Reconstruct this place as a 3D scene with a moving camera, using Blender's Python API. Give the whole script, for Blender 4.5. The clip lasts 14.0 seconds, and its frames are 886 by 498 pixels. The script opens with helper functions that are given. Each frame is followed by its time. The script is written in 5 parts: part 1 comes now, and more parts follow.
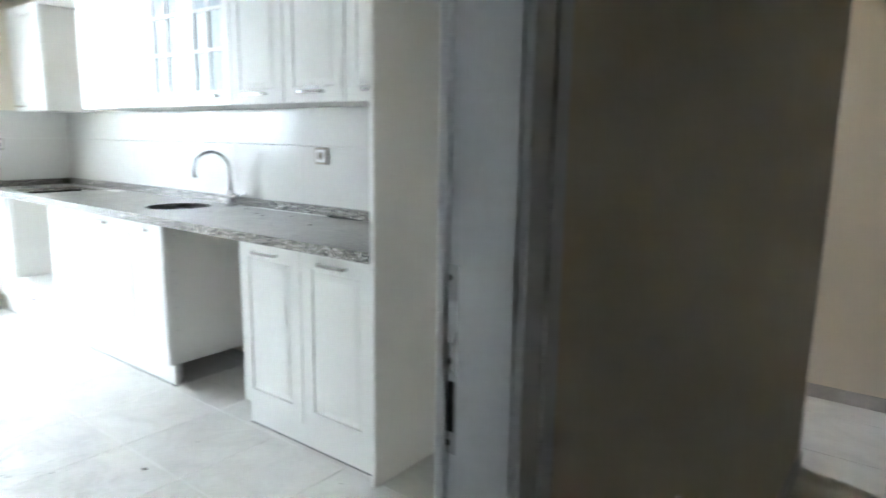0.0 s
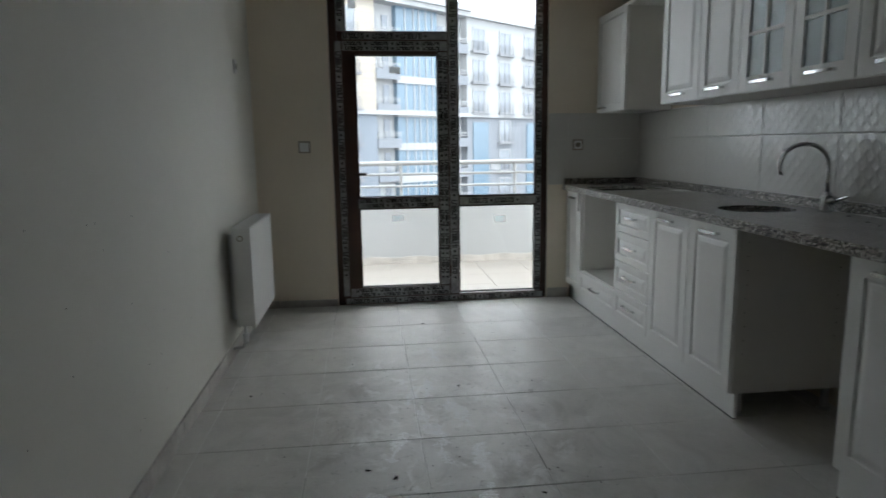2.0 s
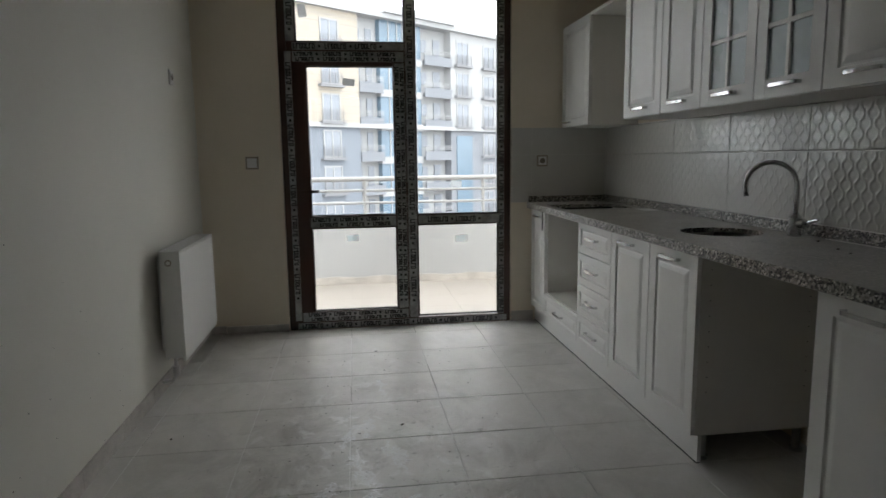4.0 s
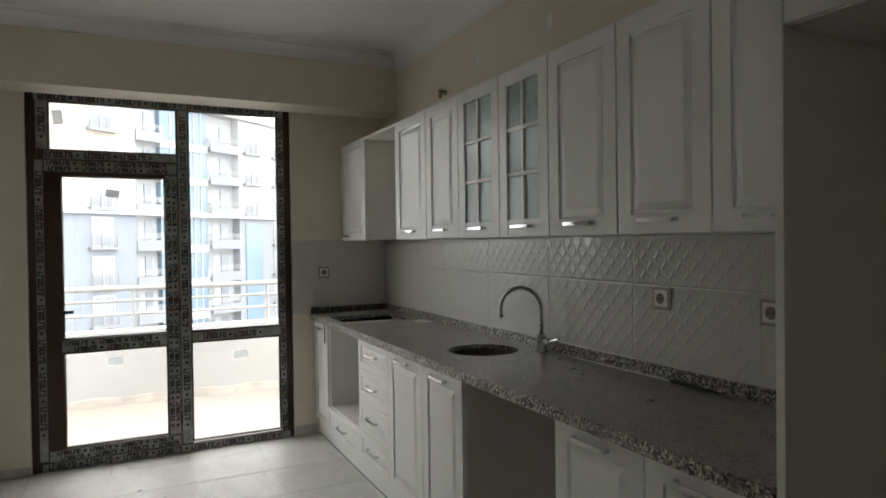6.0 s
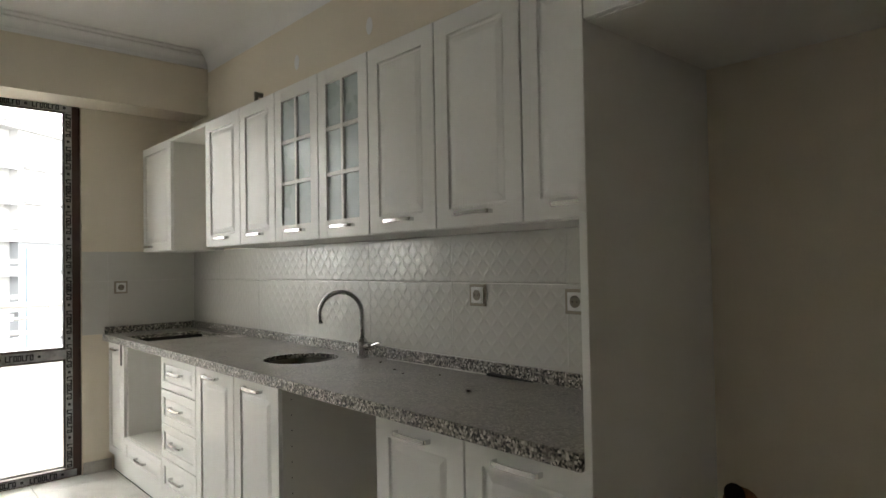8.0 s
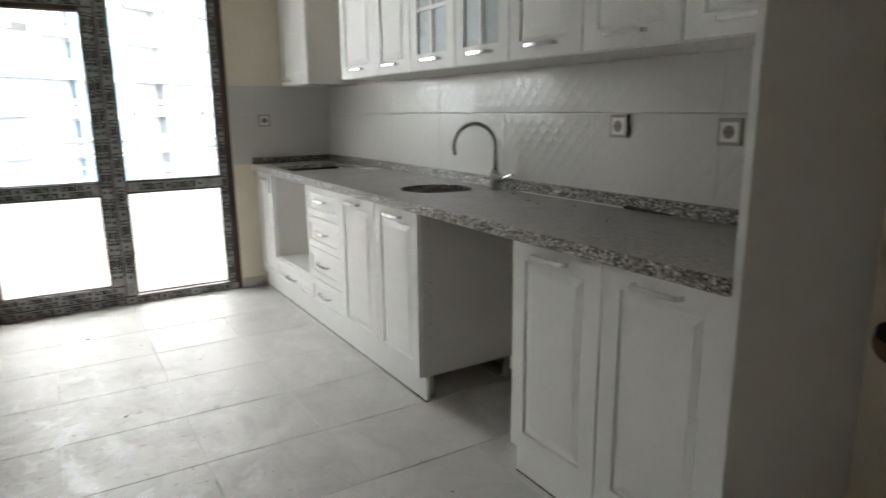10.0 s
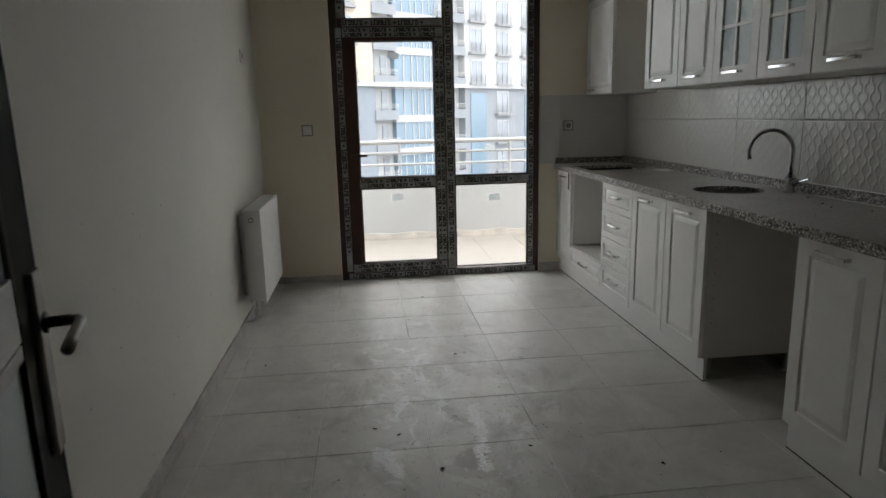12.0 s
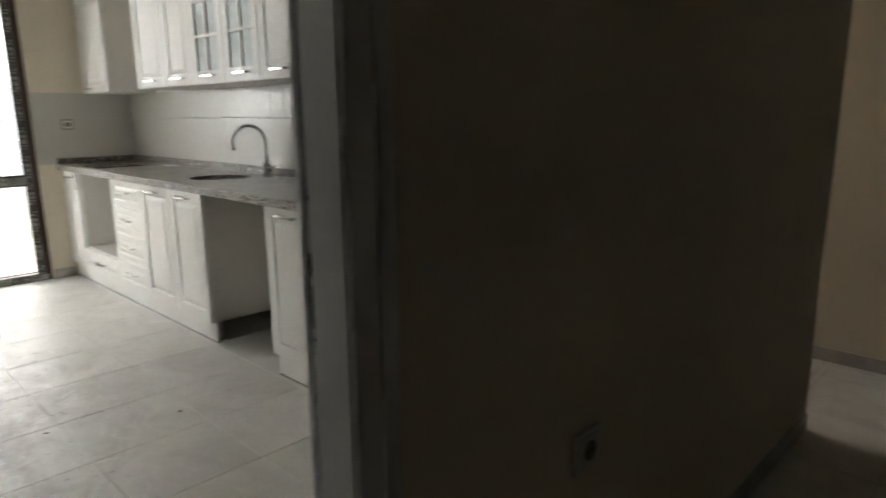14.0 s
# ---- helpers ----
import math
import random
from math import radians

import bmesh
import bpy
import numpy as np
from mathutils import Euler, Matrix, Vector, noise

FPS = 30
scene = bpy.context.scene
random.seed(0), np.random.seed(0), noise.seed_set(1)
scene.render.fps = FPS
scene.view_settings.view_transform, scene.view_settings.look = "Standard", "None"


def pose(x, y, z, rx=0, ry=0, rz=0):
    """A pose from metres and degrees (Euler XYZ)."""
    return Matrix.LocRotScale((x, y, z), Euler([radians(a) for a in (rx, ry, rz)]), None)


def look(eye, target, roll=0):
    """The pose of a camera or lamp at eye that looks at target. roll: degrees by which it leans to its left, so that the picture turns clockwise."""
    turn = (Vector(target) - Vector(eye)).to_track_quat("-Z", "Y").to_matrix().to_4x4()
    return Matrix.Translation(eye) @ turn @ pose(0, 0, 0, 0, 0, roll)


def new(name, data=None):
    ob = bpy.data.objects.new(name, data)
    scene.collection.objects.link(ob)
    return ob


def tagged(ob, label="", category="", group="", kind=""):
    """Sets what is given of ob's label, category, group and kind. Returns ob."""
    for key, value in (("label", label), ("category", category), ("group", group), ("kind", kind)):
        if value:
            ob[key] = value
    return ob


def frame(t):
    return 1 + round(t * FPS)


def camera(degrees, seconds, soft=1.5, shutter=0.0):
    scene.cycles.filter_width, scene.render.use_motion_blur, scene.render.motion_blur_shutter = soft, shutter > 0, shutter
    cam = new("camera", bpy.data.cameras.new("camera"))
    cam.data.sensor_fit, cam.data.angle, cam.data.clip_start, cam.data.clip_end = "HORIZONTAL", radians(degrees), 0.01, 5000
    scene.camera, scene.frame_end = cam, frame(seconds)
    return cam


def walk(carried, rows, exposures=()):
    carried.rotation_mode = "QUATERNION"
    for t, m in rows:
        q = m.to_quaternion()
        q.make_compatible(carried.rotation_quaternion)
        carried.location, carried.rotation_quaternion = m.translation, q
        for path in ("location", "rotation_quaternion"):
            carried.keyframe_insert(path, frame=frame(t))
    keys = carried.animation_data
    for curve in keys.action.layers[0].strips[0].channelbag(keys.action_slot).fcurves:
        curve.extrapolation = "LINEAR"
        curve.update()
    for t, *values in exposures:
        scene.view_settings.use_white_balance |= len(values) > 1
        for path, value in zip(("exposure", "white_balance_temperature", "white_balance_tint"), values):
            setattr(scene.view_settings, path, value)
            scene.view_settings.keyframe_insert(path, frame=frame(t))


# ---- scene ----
cam = camera(69.5, 14.0, shutter=0.28)
METRES, EYE, TILT, LEAN, TURN = 4.4, 1.4, 0.0, 0.0, -45.1
PATH = [
    (0, (-2.201, -5.381, 1.312), (-0.641, -4.178, 0.961), 0.8),
    (0.2, (-2.185, -5.356, 1.31), (-0.814, -3.942, 0.963), 0.6),
    (0.5, (-2.173, -5.314, 1.298), (-1.084, -3.672, 0.954), 0.3),
    (1, (-2.12, -5.181, 1.274), (-1.4, -3.345, 0.939), 0.0),
    (1.5, (-2.12, -5.016, 1.246), (-1.655, -3.099, 0.915), -0.1),
    (2, (-2.119, -4.877, 1.226), (-1.895, -2.916, 0.901), -0.8),
    (2.2, (-2.111, -4.809, 1.214), (-1.986, -2.839, 0.894), -0.9),
    (4.3, (-1.837, -4.637, 1.257), (-1.484, -2.687, 0.984), -0.6),
    (4.4, (-1.827, -4.644, 1.268), (-1.422, -2.704, 1.0), -0.7),
    (4.5, (-1.835, -4.64, 1.276), (-1.376, -2.712, 1.007), -0.5),
    (5, (-1.818, -4.675, 1.344), (-1.151, -2.808, 1.081), -0.8),
    (5.5, (-1.795, -4.689, 1.399), (-0.993, -2.869, 1.189), -0.9),
    (6, (-1.812, -4.711, 1.43), (-0.929, -2.917, 1.404), -0.8),
    (6.5, (-1.81, -4.708, 1.42), (-0.815, -2.974, 1.495), -0.9),
    (7, (-1.798, -4.708, 1.389), (-0.714, -3.03, 1.482), -1.1),
    (7.5, (-1.789, -4.683, 1.347), (-0.503, -3.155, 1.436), -1.2),
    (7.7, (-1.782, -4.673, 1.338), (-0.445, -3.189, 1.419), -1.4),
    (9.8, (-1.824, -4.665, 1.263), (-0.675, -3.083, 0.843), -0.8),
    (10, (-1.848, -4.642, 1.268), (-0.829, -2.977, 0.842), -0.6),
    (10.5, (-1.935, -4.68, 1.274), (-1.266, -2.843, 0.854), -0.4),
    (11, (-2.039, -4.763, 1.302), (-1.601, -2.856, 0.885), -0.4),
    (11.5, (-2.112, -4.943, 1.303), (-1.838, -3.005, 0.889), -1.0),
    (12, (-2.137, -5.137, 1.314), (-1.913, -3.193, 0.902), -1.3),
    (12.5, (-2.14, -5.365, 1.301), (-1.907, -3.419, 0.899), -1.1),
    (13, (-2.147, -5.481, 1.303), (-1.649, -3.589, 0.889), -1.1),
    (13.5, (-2.179, -5.584, 1.302), (-1.2, -3.894, 0.872), -1.0),
    (14, (-2.129, -5.672, 1.266), (-0.722, -4.312, 0.85), -0.5),
]
EXPOSURES = [(0.0, 4.9, 5700, 6), (0.5, 3.5, 5700, 6), (1.0, 2.15, 5800, 6), (1.5, 1.6, 5900, 6), (2.2, 1.7, 6100, 8), (4.3, 1.62, 6500, 10), (5.0, 1.76, 6600, 10), (5.5, 2.02, 6600, 10), (6.0, 2.2, 6700, 10), (6.5, 2.3, 6800, 10), (7.0, 2.45, 7000, 10), (7.7, 2.85, 7100, 10), (9.8, 3.3, 6500, 10), (10.0, 3.15, 6500, 10), (10.5, 1.95, 6500, 10), (11.2, 1.6, 6500, 10), (12.5, 1.85, 6600, 10), (13.0, 1.95, 6800, 10), (13.5, 2.2, 6800, 10), (14.0, 3.2, 6900, 10)]
walk(cam, [(t, look(eye, target, roll)) for t, eye, target, roll in PATH], EXPOSURES)

# ---- daylight ----
world = bpy.data.worlds.new("overcast_sky")
scene.world = world
world.use_nodes = True
wn = world.node_tree
sky = wn.nodes.new("ShaderNodeTexSky")
sky.sky_type = "NISHITA"
sky.sun_disc = False
sky.sun_elevation, sky.sun_rotation = radians(52), radians(30)
sky.air_density, sky.dust_density, sky.ozone_density = 1.0, 6.0, 1.0
soft_sky = wn.nodes.new("ShaderNodeMix")
soft_sky.data_type = "RGBA"
soft_sky.inputs[0].default_value = 0.8
wn.links.new(sky.outputs[0], soft_sky.inputs[6])
soft_sky.inputs[7].default_value = (14.0, 14.4, 15.0, 1)
wn.links.new(soft_sky.outputs[2], wn.nodes["Background"].inputs[0])
wn.nodes["Background"].inputs[1].default_value = 0.12
sun = new("sun", bpy.data.lights.new("sun", "SUN"))
sun.data.energy, sun.data.angle, sun.data.color = 0.5, radians(25), (1.0, 0.97, 0.93)
sun.matrix_world = look((0, 0, 30), (-6, 9, 0))


# ---- materials ----
def mat(name, base, rough=0.5, metal=0.0, spread=0.06, scale=6.0, fine=90.0, bump=0.05, dist=0.002, tint=None, gloss=0.5, per_piece=0.0, world_space=False):
    """A painted or mineral surface: colour wavers at a large and a small scale, with fine relief."""
    m = bpy.data.materials.new(name)
    m.use_nodes = True
    nt = m.node_tree
    b = nt.nodes["Principled BSDF"]
    b.inputs["Metallic"].default_value = metal
    b.inputs["Specular IOR Level"].default_value = gloss
    if world_space:
        co = nt.nodes.new("ShaderNodeNewGeometry").outputs["Position"]
    else:
        co = nt.nodes.new("ShaderNodeTexCoord").outputs["Object"]
    big = nt.nodes.new("ShaderNodeTexNoise")
    big.inputs["Scale"].default_value, big.inputs["Detail"].default_value = scale, 5
    small = nt.nodes.new("ShaderNodeTexNoise")
    small.inputs["Scale"].default_value, small.inputs["Detail"].default_value = fine, 3
    nt.links.new(co, big.inputs["Vector"])
    nt.links.new(co, small.inputs["Vector"])
    dark = tint or tuple(c * (1 - 2.5 * spread) for c in base)
    ramp = nt.nodes.new("ShaderNodeValToRGB")
    ramp.color_ramp.elements[0].position, ramp.color_ramp.elements[1].position = 0.32, 0.62
    ramp.color_ramp.elements[0].color = (*dark, 1)
    ramp.color_ramp.elements[1].color = (*base, 1)
    mixf = nt.nodes.new("ShaderNodeMath")
    mixf.operation = "MULTIPLY_ADD"
    mixf.inputs[1].default_value = 0.3
    nt.links.new(small.outputs["Fac"], mixf.inputs[0])
    sub = nt.nodes.new("ShaderNodeMath")
    sub.operation = "MULTIPLY_ADD"
    sub.inputs[1].default_value, sub.inputs[2].default_value = 0.9, -0.1
    nt.links.new(big.outputs["Fac"], sub.inputs[0])
    nt.links.new(sub.outputs[0], mixf.inputs[2])
    last = mixf.outputs[0]
    if per_piece:
        oi = nt.nodes.new("ShaderNodeObjectInfo")
        add = nt.nodes.new("ShaderNodeMath")
        add.operation = "MULTIPLY_ADD"
        add.inputs[1].default_value = per_piece
        nt.links.new(oi.outputs["Random"], add.inputs[0])
        nt.links.new(last, add.inputs[2])
        last = add.outputs[0]
    nt.links.new(last, ramp.inputs[0])
    nt.links.new(ramp.outputs[0], b.inputs["Base Color"])
    rr = nt.nodes.new("ShaderNodeMapRange")
    rr.inputs[3].default_value, rr.inputs[4].default_value = max(rough - 0.08, 0.02), min(rough + 0.1, 1)
    nt.links.new(big.outputs["Fac"], rr.inputs[0])
    nt.links.new(rr.outputs[0], b.inputs["Roughness"])
    if bump:
        bp = nt.nodes.new("ShaderNodeBump")
        bp.inputs["Strength"].default_value, bp.inputs["Distance"].default_value = bump, dist
        nt.links.new(small.outputs["Fac"], bp.inputs["Height"])
        nt.links.new(bp.outputs[0], b.inputs["Normal"])
    return m


def glass(name, tint, rough=0.0):
    m = bpy.data.materials.new(name)
    m.use_nodes = True
    b = m.node_tree.nodes["Principled BSDF"]
    b.inputs["Base Color"].default_value = (*tint, 1)
    b.inputs["Roughness"].default_value = rough
    b.inputs["IOR"].default_value = 1.45
    b.inputs["Transmission Weight"].default_value = 1.0
    return m


def granite(name):
    m = mat(name, (0.40, 0.385, 0.36), 0.34, spread=0.05, scale=5, bump=0.0)
    nt = m.node_tree
    b = nt.nodes["Principled BSDF"]
    co = nt.nodes.new("ShaderNodeTexCoord").outputs["Object"]
    v = nt.nodes.new("ShaderNodeTexVoronoi")
    v.inputs["Scale"].default_value = 155
    nt.links.new(co, v.inputs["Vector"])
    sep = nt.nodes.new("ShaderNodeSeparateColor")
    nt.links.new(v.outputs["Color"], sep.inputs[0])
    r = nt.nodes.new("ShaderNodeValToRGB")
    r.color_ramp.interpolation = "CONSTANT"
    els = r.color_ramp.elements
    els[0].position, els[0].color = 0.0, (0.022, 0.021, 0.020, 1)
    els[1].position, els[1].color = 0.24, (0.13, 0.118, 0.10, 1)
    for p, c in ((0.48, (0.27, 0.25, 0.22, 1)), (0.72, (0.42, 0.39, 0.34, 1)), (0.90, (0.66, 0.63, 0.57, 1))):
        e = els.new(p)
        e.color = c
    fleck = nt.nodes.new("ShaderNodeTexNoise")
    fleck.inputs["Scale"].default_value, fleck.inputs["Detail"].default_value = 45, 4
    nt.links.new(co, fleck.inputs["Vector"])
    blotch = nt.nodes.new("ShaderNodeMath")
    blotch.operation = "MULTIPLY_ADD"
    blotch.inputs[1].default_value, blotch.inputs[2].default_value = 0.4, -0.20
    nt.links.new(fleck.outputs["Fac"], blotch.inputs[0])
    both = nt.nodes.new("ShaderNodeMath")
    both.operation, both.use_clamp = "ADD", True
    nt.links.new(sep.outputs[0], both.inputs[0])
    nt.links.new(blotch.outputs[0], both.inputs[1])
    nt.links.new(both.outputs[0], r.inputs[0])
    dust = nt.nodes.new("ShaderNodeTexNoise")
    dust.inputs["Scale"].default_value, dust.inputs["Detail"].default_value = 7, 6
    nt.links.new(co, dust.inputs["Vector"])
    dr = nt.nodes.new("ShaderNodeMapRange")
    dr.inputs[1].default_value, dr.inputs[2].default_value = 0.30, 0.65
    dr.inputs[3].default_value, dr.inputs[4].default_value = 0.45, 0.84
    nt.links.new(dust.outputs["Fac"], dr.inputs[0])
    up = nt.nodes.new("ShaderNodeSeparateXYZ")
    geo = nt.nodes.new("ShaderNodeNewGeometry")
    nt.links.new(geo.outputs["Normal"], up.inputs[0])
    flat = nt.nodes.new("ShaderNodeMath")
    flat.operation = "MULTIPLY"
    nt.links.new(up.outputs["Z"], flat.inputs[0])
    nt.links.new(dr.outputs[0], flat.inputs[1])
    mx = nt.nodes.new("ShaderNodeMix")
    mx.data_type = "RGBA"
    nt.links.new(flat.outputs[0], mx.inputs[0])
    nt.links.new(r.outputs[0], mx.inputs[6])
    mx.inputs[7].default_value = (0.34, 0.32, 0.285, 1)
    nt.links.new(mx.outputs[2], b.inputs["Base Color"])
    return m


def dusty_tile(name):
    """Beige floor ceramic under building dust: pale scuffs and darker smears."""
    m = mat(name, (0.71, 0.69, 0.65), 0.46, spread=0.05, scale=2.2, fine=60, bump=0.03, gloss=0.42, per_piece=0.14, world_space=True)
    nt = m.node_tree
    b = nt.nodes["Principled BSDF"]
    base = b.inputs["Base Color"].links[0].from_socket
    geo = nt.nodes.new("ShaderNodeNewGeometry").outputs["Position"]
    stretch = nt.nodes.new("ShaderNodeMapping")
    stretch.inputs["Scale"].default_value = (1.25, 1.0, 1.0)
    nt.links.new(geo, stretch.inputs["Vector"])
    # the trodden strip from the doorway to the balcony door carries most of the dirt
    lane = nt.nodes.new("ShaderNodeMapping")
    lane.vector_type = "POINT"
    lane.inputs["Location"].default_value = (1.85 / 0.85, 2.45 / 1.75, 0)
    lane.inputs["Scale"].default_value = (1 / 0.85, 1 / 1.75, 0)
    nt.links.new(geo, lane.inputs["Vector"])
    ball = nt.nodes.new("ShaderNodeTexGradient")
    ball.gradient_type = "SPHERICAL"
    nt.links.new(lane.outputs[0], ball.inputs["Vector"])
    prev = base
    for scale, lo, hi, colour, amount, everywhere in ((1.6, 0.46, 0.72, (0.82, 0.805, 0.78, 1), 0.5, 1.0), (3.2, 0.44, 0.70, (0.40, 0.38, 0.345, 1), 0.85, 0.4),
                                                      (7.0, 0.55, 0.66, (0.88, 0.875, 0.86, 1), 0.7, 0.15), (24.0, 0.60, 0.68, (0.22, 0.20, 0.18, 1), 0.6, 0.15)):
        n = nt.nodes.new("ShaderNodeTexNoise")
        n.inputs["Scale"].default_value, n.inputs["Detail"].default_value, n.inputs["Roughness"].default_value = scale, 8, 0.68
        n.inputs["Distortion"].default_value = 0.8
        nt.links.new(stretch.outputs[0], n.inputs["Vector"])
        r = nt.nodes.new("ShaderNodeMapRange")
        r.inputs[1].default_value, r.inputs[2].default_value, r.inputs[4].default_value = lo, hi, amount
        nt.links.new(n.outputs["Fac"], r.inputs[0])
        zone = nt.nodes.new("ShaderNodeMapRange")
        zone.inputs[1].default_value, zone.inputs[2].default_value = 0.0, 0.55
        zone.inputs[3].default_value, zone.inputs[4].default_value = everywhere, 1.0
        nt.links.new(ball.outputs["Fac"], zone.inputs[0])
        mul = nt.nodes.new("ShaderNodeMath")
        mul.operation = "MULTIPLY"
        nt.links.new(r.outputs[0], mul.inputs[0])
        nt.links.new(zone.outputs[0], mul.inputs[1])
        mx = nt.nodes.new("ShaderNodeMix")
        mx.data_type = "RGBA"
        nt.links.new(mul.outputs[0], mx.inputs[0])
        nt.links.new(prev, mx.inputs[6])
        mx.inputs[7].default_value = colour
        prev = mx.outputs[2]
    nt.links.new(prev, b.inputs["Base Color"])
    return m


def translucent(m, amount, rough):
    b = m.node_tree.nodes["Principled BSDF"]
    b.inputs["Transmission Weight"].default_value = amount
    for l in list(b.inputs["Roughness"].links):
        m.node_tree.links.remove(l)
    b.inputs["Roughness"].default_value = rough
    return m


PAINT = mat("cream_wall_paint", (0.81, 0.735, 0.605), 0.75, spread=0.025, scale=1.3, fine=160, bump=0.12, dist=0.001, world_space=True)
PALE = mat("pale_wall_paint", (0.81, 0.795, 0.72), 0.7, spread=0.03, scale=1.1, fine=160, bump=0.12, dist=0.001, world_space=True)
CEIL = mat("white_ceiling_paint", (0.86, 0.85, 0.83), 0.85, spread=0.015, scale=1.0, fine=140, bump=0.08, dist=0.001)
LACQUER = mat("white_lacquer", (0.87, 0.865, 0.835), 0.32, spread=0.012, scale=2, fine=40, bump=0.01)
CARCASS = mat("white_melamine", (0.80, 0.785, 0.74), 0.45, spread=0.012, scale=3, fine=120, bump=0.02)
CHROME = mat("chrome", (0.62, 0.62, 0.62), 0.19, 1.0, spread=0.02, bump=0.0)
STEEL = mat("brushed_steel", (0.55, 0.55, 0.54), 0.28, 1.0, spread=0.05, bump=0.02)
GRANITE = granite("grey_speckled_granite")
FLOOR_TILE = dusty_tile("beige_floor_ceramic")
GROUT = mat("dirty_grout", (0.40, 0.38, 0.345), 0.9, spread=0.12, scale=5, fine=120, bump=0.3, world_space=True)
WALL_TILE = mat("white_glazed_tile", (0.64, 0.63, 0.585), 0.12, spread=0.012, scale=2, fine=30, bump=0.0, gloss=0.5)
WHITE_GROUT = mat("white_grout", (0.76, 0.75, 0.72), 0.9, spread=0.05, bump=0.2)
SKIRT = mat("skirting_ceramic", (0.60, 0.565, 0.52), 0.5, spread=0.12, scale=7, fine=90, bump=0.1, world_space=True)
PVC = mat("dark_brown_pvc", (0.060, 0.026, 0.018), 0.35, spread=0.12, scale=5, fine=200, bump=0.05)
FILM = mat("protective_film", (0.42, 0.42, 0.415), 0.35, spread=0.2, scale=14, fine=60, bump=0.25, dist=0.002)
INK = mat("black_print", (0.006, 0.006, 0.006), 0.7, spread=0.1, bump=0.0)
GASKET = mat("black_rubber", (0.012, 0.012, 0.012), 0.6, spread=0.1, bump=0.0)
CLEAR = glass("window_glass", (0.97, 0.985, 0.98))
FROST = mat("frosted_glass", (0.47, 0.55, 0.555), 0.28, spread=0.05, scale=4, fine=200, bump=0.03)
DOOR_FROST = mat("sandblasted_glass", (0.84, 0.93, 0.95), 0.35, spread=0.03, scale=3, fine=200, bump=0.03)
diffuse_pass = DOOR_FROST.node_tree.nodes.new("ShaderNodeBsdfTranslucent")
diffuse_pass.inputs["Color"].default_value = (0.88, 0.96, 0.97, 1)
blend = DOOR_FROST.node_tree.nodes.new("ShaderNodeMixShader")
blend.inputs[0].default_value = 0.06
DOOR_FROST.node_tree.links.new(DOOR_FROST.node_tree.nodes["Principled BSDF"].outputs[0], blend.inputs[1])
DOOR_FROST.node_tree.links.new(diffuse_pass.outputs[0], blend.inputs[2])
DOOR_FROST.node_tree.links.new(blend.outputs[0], DOOR_FROST.node_tree.nodes["Material Output"].inputs["Surface"])
ENAMEL = mat("white_enamel", (0.82, 0.82, 0.80), 0.3, spread=0.012, bump=0.01)
PLASTIC = mat("white_plastic", (0.76, 0.755, 0.73), 0.35, spread=0.015, bump=0.0)
SOCKET_GREY = mat("beige_plastic", (0.36, 0.32, 0.255), 0.4, spread=0.03, bump=0.0)
# darker copy of the beige plastic: shade of the socket wells in its colour
DARK_WELL = mat("shaded_beige_plastic", (0.24, 0.21, 0.165), 0.45, spread=0.03, bump=0.0)
# Near-black stand-in for the shade inside holes and the hob cavity.
DARK = mat("dark_hole", (0.02, 0.018, 0.016), 0.8, spread=0.1, bump=0.0)
RUST = mat("rust_stain", (0.30, 0.17, 0.09), 0.9, spread=0.2, scale=30, bump=0.1)
LAMINATE = mat("grey_white_laminate", (0.84, 0.845, 0.835), 0.4, spread=0.03, scale=3, fine=80, bump=0.04)
BEAD = mat("dark_grey_bead", (0.035, 0.035, 0.032), 0.8, spread=0.05, scale=5, fine=80, bump=0.05)
# Near-black for the stiles of the inner door, whose rails stay pale.
LEAF = mat("near_black_door_laminate", (0.040, 0.041, 0.035), 0.8, spread=0.04, scale=3, fine=80, bump=0.05, gloss=0.12)
STUCCO = mat("balcony_white_render", (0.45, 0.46, 0.465), 0.85, spread=0.03, scale=2, fine=60, bump=0.2)
BALCONY_TILE = mat("balcony_floor_ceramic", (0.32, 0.29, 0.25), 0.55, spread=0.06, scale=2, bump=0.05, per_piece=0.08)
PLASTER = mat("white_plaster_dust", (0.93, 0.93, 0.92), 0.24, spread=0.03, scale=30, fine=200, bump=0.3)
CRUMB = mat("dark_crumb", (0.07, 0.055, 0.045), 0.9, spread=0.2, scale=40, bump=0.3)
PAPER = translucent(mat("paper_label", (0.86, 0.88, 0.87), 0.7, spread=0.03, bump=0.0), 0.9, 0.45)
BLUE_INK = translucent(mat("pale_blue_print", (0.45, 0.72, 0.78), 0.6, spread=0.03, bump=0.0), 0.9, 0.4)
GREY_LABEL = translucent(mat("grey_label", (0.48, 0.48, 0.47), 0.6, spread=0.06, bump=0.0), 0.6, 0.5)
F_CREAM = mat("facade_cream", (0.40, 0.355, 0.29), 0.85, spread=0.03, scale=0.4, fine=6, bump=0.1)
F_WHITE = mat("facade_white", (0.37, 0.37, 0.365), 0.85, spread=0.03, scale=0.4, fine=6, bump=0.1)
F_GREY = mat("facade_grey_blue", (0.20, 0.22, 0.245), 0.85, spread=0.04, scale=0.4, fine=6, bump=0.1)
F_RAIL = mat("facade_railing_grey", (0.21, 0.21, 0.215), 0.6, spread=0.04, scale=0.5, fine=6, bump=0.0)
F_PARAPET = mat("facade_balcony_grey", (0.21, 0.22, 0.235), 0.8, spread=0.04, scale=0.5, fine=6, bump=0.1)
